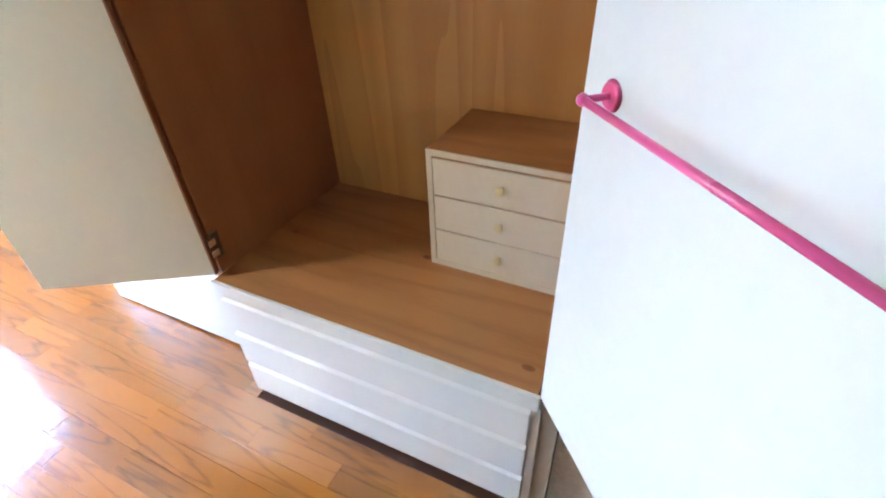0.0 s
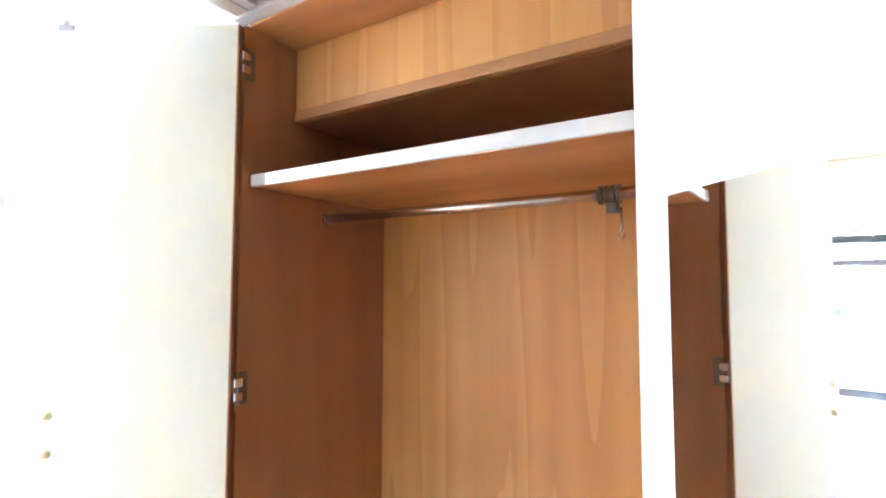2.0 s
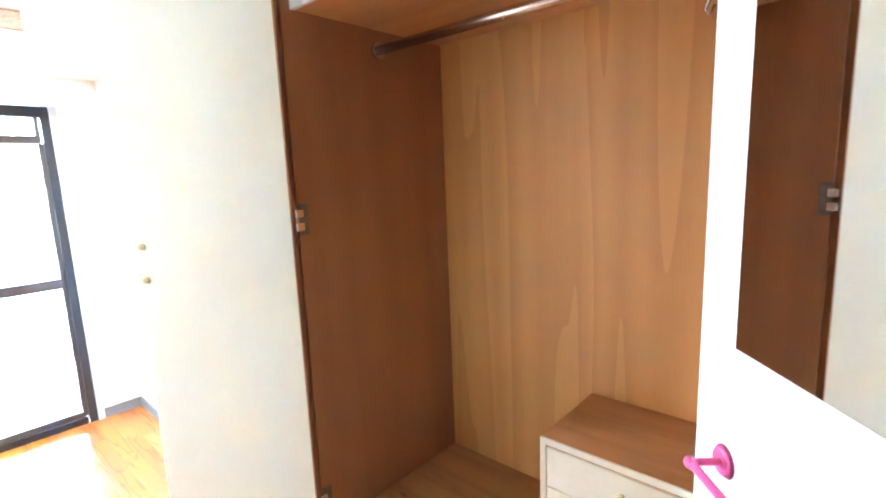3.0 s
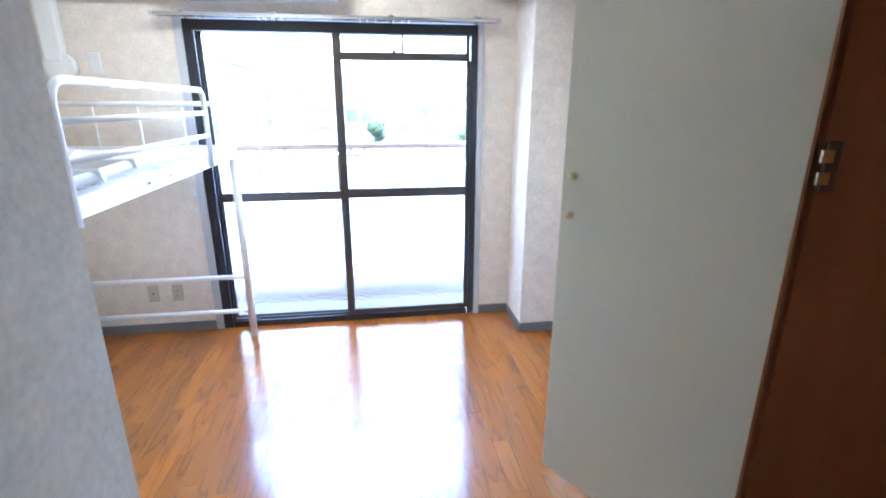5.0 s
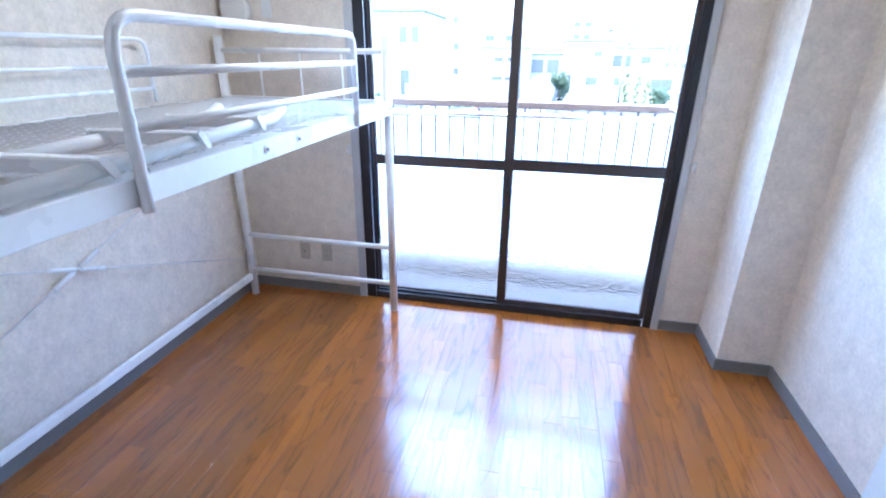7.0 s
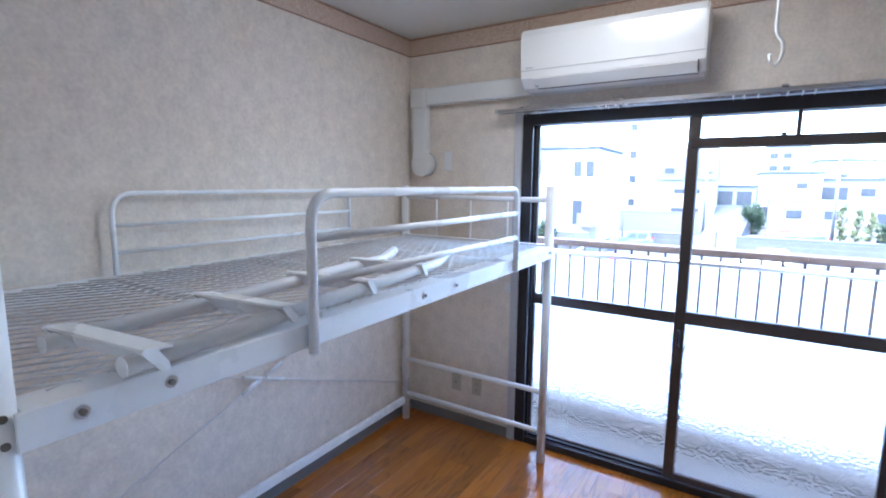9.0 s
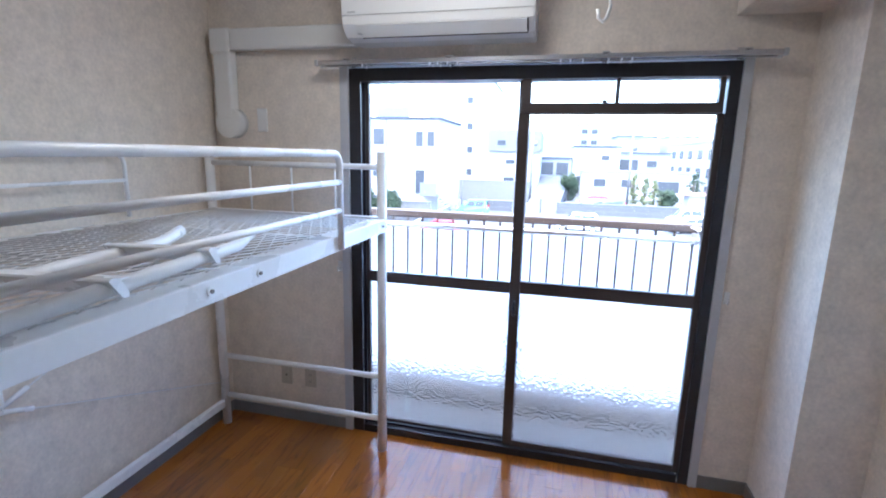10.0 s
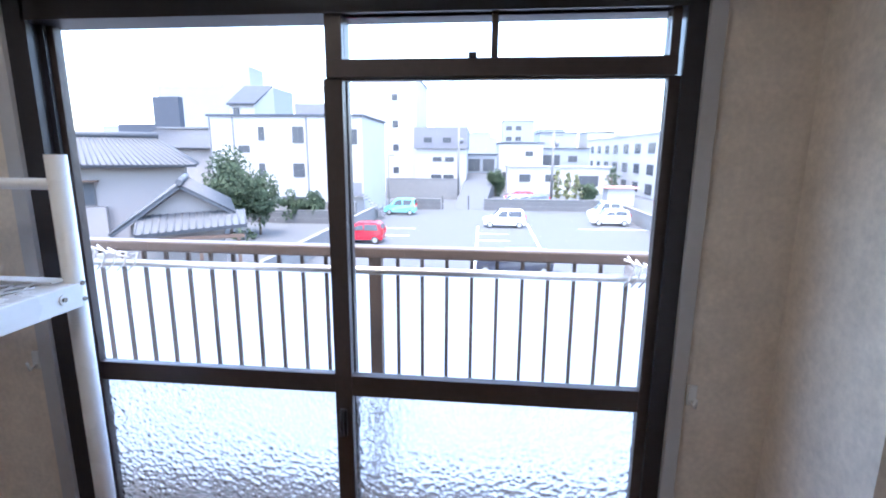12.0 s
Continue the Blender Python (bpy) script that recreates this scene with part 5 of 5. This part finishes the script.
def car(x, y, turn, paint, label, L=3.4, H=1.55, hood=0.55):
    """A small car: shell, glass, wheels, lamps."""
    c = thing("car", (0, 0, 0), label, "car", "parked cars")
    W = 0.72
    body = material("car_paint", paint, 0.25, var=0.02, bump=0.0, coat=0.25)
    prof = [(-L / 2, 0.28), (-L / 2 - 0.02, 0.75), (-L / 2 + 0.05, 0.95), (-L / 2 + 0.18, H - 0.08), (-L / 2 + 0.35, H), (L / 2 - hood - 0.85, H), (L / 2 - hood - 0.15, 0.98), (L / 2 - 0.12, 0.85), (L / 2, 0.6), (L / 2, 0.28)]
    bm = bmesh.new()
    rings = []
    for s, k in ((-1, 0.93), (-1, 1.0), (1, 1.0), (1, 0.93)):
        rings.append([bm.verts.new((px * (0.985 if k < 1 else 1), s * (W if k == 1.0 else W + 0.03) * (1.0 if pz < 1.0 else 0.86), pz * (1 if k == 1.0 else 0.99))) for px, pz in prof])
    rings = [rings[0], rings[3]]
    n = len(prof)
    for k in range(n):
        bm.faces.new((rings[0][k], rings[0][(k + 1) % n], rings[1][(k + 1) % n], rings[1][k]))
    bm.faces.new(list(reversed(rings[0])))
    bm.faces.new(rings[1])
    for v in list(bm.verts):
        if v.co.z < 0.3 and v.is_valid and len(v.link_faces) == 0:
            bm.verts.remove(v)
    bmesh.ops.delete(bm, geom=[v for v in bm.verts if not v.link_faces], context="VERTS")
    bmesh.ops.recalc_face_normals(bm, faces=bm.faces)
    bmesh.ops.bevel(bm, geom=bm.edges[:], offset=0.05, segments=2, affect="EDGES")
    part("body", bm, body, c)
    for s in (-1, 1):
        for a, b in ((-L / 2 + 0.30, -0.35), (-0.28, 0.22 + L / 2 - hood - 0.75)):
            bm = bmesh.new()
            f = b > 0.0
            q = [(a, 1.0), (b, 1.0), (b - (0.45 if f else 0.0), H - 0.12), (a + (0.02 if f else 0.10), H - 0.12)]
            vs = [bm.verts.new((px, s * (W + 0.034 if pz < 1.1 else W * 0.86 + 0.042), pz)) for px, pz in q]
            ins = [bm.verts.new((px, s * (W - 0.05 if pz < 1.1 else W * 0.86 - 0.05), pz)) for px, pz in q]
            bm.faces.new(vs)
            bm.faces.new(list(reversed(ins)))
            for k in range(4):
                bm.faces.new((vs[k], ins[k], ins[(k + 1) % 4], vs[(k + 1) % 4]))
            bmesh.ops.recalc_face_normals(bm, faces=bm.faces)
            part("side_window", bm, DARKGLASS, c)
    for p, q, nm in (((L / 2 - hood - 0.17, 1.0), (L / 2 - hood - 0.80, H - 0.06), "windscreen"), ((-L / 2 + 0.06, 1.02), (-L / 2 + 0.15, H - 0.14), "rear_window")):
        bm = bmesh.new()
        sgn = 1 if nm == "windscreen" else -1
        vs = [bm.verts.new(z) for z in ((p[0] + sgn * 0.03, -W * 0.85, p[1]), (p[0] + sgn * 0.03, W * 0.85, p[1]), (q[0] + sgn * 0.03, W * 0.74, q[1]), (q[0] + sgn * 0.03, -W * 0.74, q[1]))]
        bm.faces.new(vs)
        ex = bmesh.ops.extrude_face_region(bm, geom=bm.faces[:])
        bmesh.ops.translate(bm, verts=[g for g in ex["geom"] if isinstance(g, bmesh.types.BMVert)], vec=(-0.05 * sgn, 0, -0.02))
        bmesh.ops.recalc_face_normals(bm, faces=bm.faces)
        part(nm, bm, DARKGLASS, c)
    for wx in (-L / 2 + 0.55, L / 2 - 0.58):
        for s in (-1, 1):
            bm = bmesh.new()
            disc(bm, (wx, s * (W - 0.04), 0.28), (0, 1, 0), 0.28, 0.18, 24)
            wheel = part("wheel", bm, TYRE, c)
            bm = bmesh.new()
            disc(bm, (wx, s * (W + 0.052), 0.28), (0, 1, 0), 0.185, 0.02, 20)
            part("rim", bm, RIM, wheel, "silver wheel rim")
    for s in (-1, 1):
        boxes("headlight", LAMPLENS, c, (L / 2 - 0.12, s * 0.50 - 0.14, 0.66, L / 2 + 0.012, s * 0.50 + 0.14, 0.80), bevel=0.02)
        boxes("tail_light", TAIL, c, (-L / 2 - 0.025, s * 0.60 - 0.07, 0.75, -L / 2 + 0.1, s * 0.60 + 0.07, 1.15), bevel=0.02)
    c.matrix_world = pose(x, y, GZ, 0, 0, turn) @ Matrix.Scale(0.83, 4)
    return c


car(2.85, 34.6, 180, (0.75, 0.75, 0.75), "white compact minivan parked side-on", 3.7, 1.62, 0.6)
car(-5.9, 40.2, 180, (0.16, 0.52, 0.46), "mint-green small van parked by the wall", 3.3, 1.7, 0.4)
car(-6.25, 27.9, 180, (0.38, 0.014, 0.03), "red small car parked side-on", 3.4, 1.55, 0.6)
car(10.9, 36.2, 180, (0.78, 0.78, 0.77), "white small car parked at the wall", 3.4, 1.5, 0.55)
car(11.2, 38.9, 180, (0.74, 0.74, 0.73), "white small van parked at the wall", 3.2, 1.8, 0.4)
car(2.75, 21.5, 180, (0.03, 0.032, 0.045), "black car parked below the balcony", 4.4, 1.42, 0.9)
car(4.3, 46.3, 200, (0.72, 0.72, 0.73), "white car parked behind the wall", 3.8, 1.45, 0.7)
car(6.1, 46.8, 200, (0.14, 0.16, 0.20), "dark blue car parked behind the wall", 3.9, 1.45, 0.7)
car(5.0, 50.0, 180, (0.50, 0.03, 0.04), "red car parked behind the wall", 3.8, 1.45, 0.7)


def utility_pole(x, y, h, arm):
    p = thing("utility_pole", (x, y, GZ), "grey concrete utility pole" if arm else "slim grey street lamp pole", "utility pole" if arm else "street lamp")
    bm = bmesh.new()
    disc(bm, (x, y, GZ + h / 2), (0, 0, 1), 0.15 if arm else 0.06, h, 12, 0.10 if arm else 0.045)
    part("shaft", bm, CONCRETE, p)
    if arm:
        for z in (h - 0.3, h - 0.9):
            boxes("crossarm", GREYWALL, p, (x - 0.9, y - 0.05, GZ + z, x + 0.9, y + 0.05, GZ + z + 0.1))
        bm = bmesh.new()
        disc(bm, (x + 0.3, y, GZ + h - 1.6), (0, 0, 1), 0.22, 0.6, 12)
        part("transformer", bm, GREYWALL, p)
    else:
        boxes("lamp_head", GREYWALL, p, (x, y - 0.08, GZ + h - 0.06, x + 0.55, y + 0.08, GZ + h + 0.04))
    return settle(p)


utility_pole(8.1, 48.3, 7.7, True)
utility_pole(-7.25, 42.0, 5.0, False)
utility_pole(-1.7, 56.0, 8.0, True)
# carport and shed
h = thing("carport", (15.0, 49.0, GZ), "small red-roofed white shed behind the car park", "shed")
boxes("wall", STUCCO, h, (13.6, 48.0, GZ - 0.05, 16.2, 50.0, -2.75))
boxes("roof", material("rust_roof", (0.40, 0.20, 0.17), 0.7, var=0.15), h, (13.2, 47.7, -2.75, 16.5, 50.3, -2.62))
settle(h)
h = thing("gate", (-0.6, 43.7, GZ), "dark metal gate across the drive", "gate")
for x in (-2.5, -0.1):
    boxes("gate_post", FRAME_DARK, h, (x - 0.06, 43.62, GZ, x + 0.06, 43.78, GZ + 1.3))
boxes("gate_frame", FRAME_DARK, h, (1.35, 43.62, GZ, 1.39, 43.78, GZ + 1.2))
settle(h)

for ob in list(scene.objects):
    if ob.type == "EMPTY" and ob.name.split(".")[0] in ("building", "house"):
        settle(ob)


HUB, SIGHT, TURN = Vector((1.19, -1.19)), 6.05, radians(1.13)


def carried(x, y):
    """How much farther off a spot of the drawn town lies on the true ground."""
    far = (Vector((x, y)) - HUB).length
    return (1.525 - GROUND) / (SIGHT - 0.0187 * far)


def spread(x, y):
    f = carried(x, y)
    return Matrix.Translation((HUB.x + 0.037, HUB.y, GROUND)) @ Matrix.Rotation(TURN, 4, "Z") @ Matrix.Scale(f, 4) @ Matrix.Translation((-HUB.x, -HUB.y, -GZ))


bpy.context.view_layer.update()
for ob in [o for o in scene.objects if o.parent is None and o.type == "EMPTY" and o.location.y > 5]:
    near = min((o.matrix_world @ Vector(c)).y for o in ob.children_recursive for c in o.bound_box)
    ob.matrix_basis = spread(ob.location.x, near) @ ob.matrix_basis
for ob in [o for o in scene.objects if o.name.split(".")[0] in ("road", "road_line")]:
    for v in ob.data.vertices:
        v.co = spread(v.co.x, v.co.y) @ v.co


# ---- floor boards ----
random.seed(4)
BW = 0.0758
lens = (0.30, 0.455, 0.606, 0.909)
board_mesh = {}
for ln in lens:
    bm = bmesh.new()
    box(bm, -BW / 2 + 0.0003, -ln / 2 + 0.0003, -0.012, BW / 2 - 0.0003, ln / 2 - 0.0003, 0.0)
    top = [e for e in bm.edges if all(abs(v.co.z) < 1e-6 for v in e.verts)]
    bmesh.ops.bevel(bm, geom=top, offset=0.00015, segments=1, affect="EDGES")
    board_mesh[ln] = mesh_of("floor_board", bm, FLOORWOOD)
count = 0
rest = bmesh.new()
for i in range(40):
    x = XL + 0.001 + BW * (i + 0.5)
    if x > 2.2 - BW / 2:
        break
    near = HALL_Y if HALL_X < x < 1.68 else YB
    y = 0.0 - random.choice((0.0, 0.12, 0.2, 0.31, 0.4))
    first = True
    while y > near + 0.05:
        ln = random.choice(lens)
        yc = y - ln / 2
        if first:
            gap = 0.0 - y
            if gap > 0.03:
                box(rest, x - BW / 2 + 0.0003, y + 0.0003, -0.012, x + BW / 2 - 0.0003, -0.0003, 0.0)
            first = False
        if y - ln < near:
            box(rest, x - BW / 2 + 0.0003, near, -0.012, x + BW / 2 - 0.0003, y - 0.0003, 0.0)
        elif count < 300 and yc > -4.2:
            o = new("floor_board", board_mesh[ln])
            o.location = (x, yc, 0.0)
            o.parent = slab
            count += 1
        else:
            box(rest, x - BW / 2 + 0.0003, y - ln + 0.0003, -0.012, x + BW / 2 - 0.0003, y - 0.0003, 0.0)
        y -= ln
tagged(part("floor_board_ends", rest, FLOORWOOD, slab), kind="stuff")
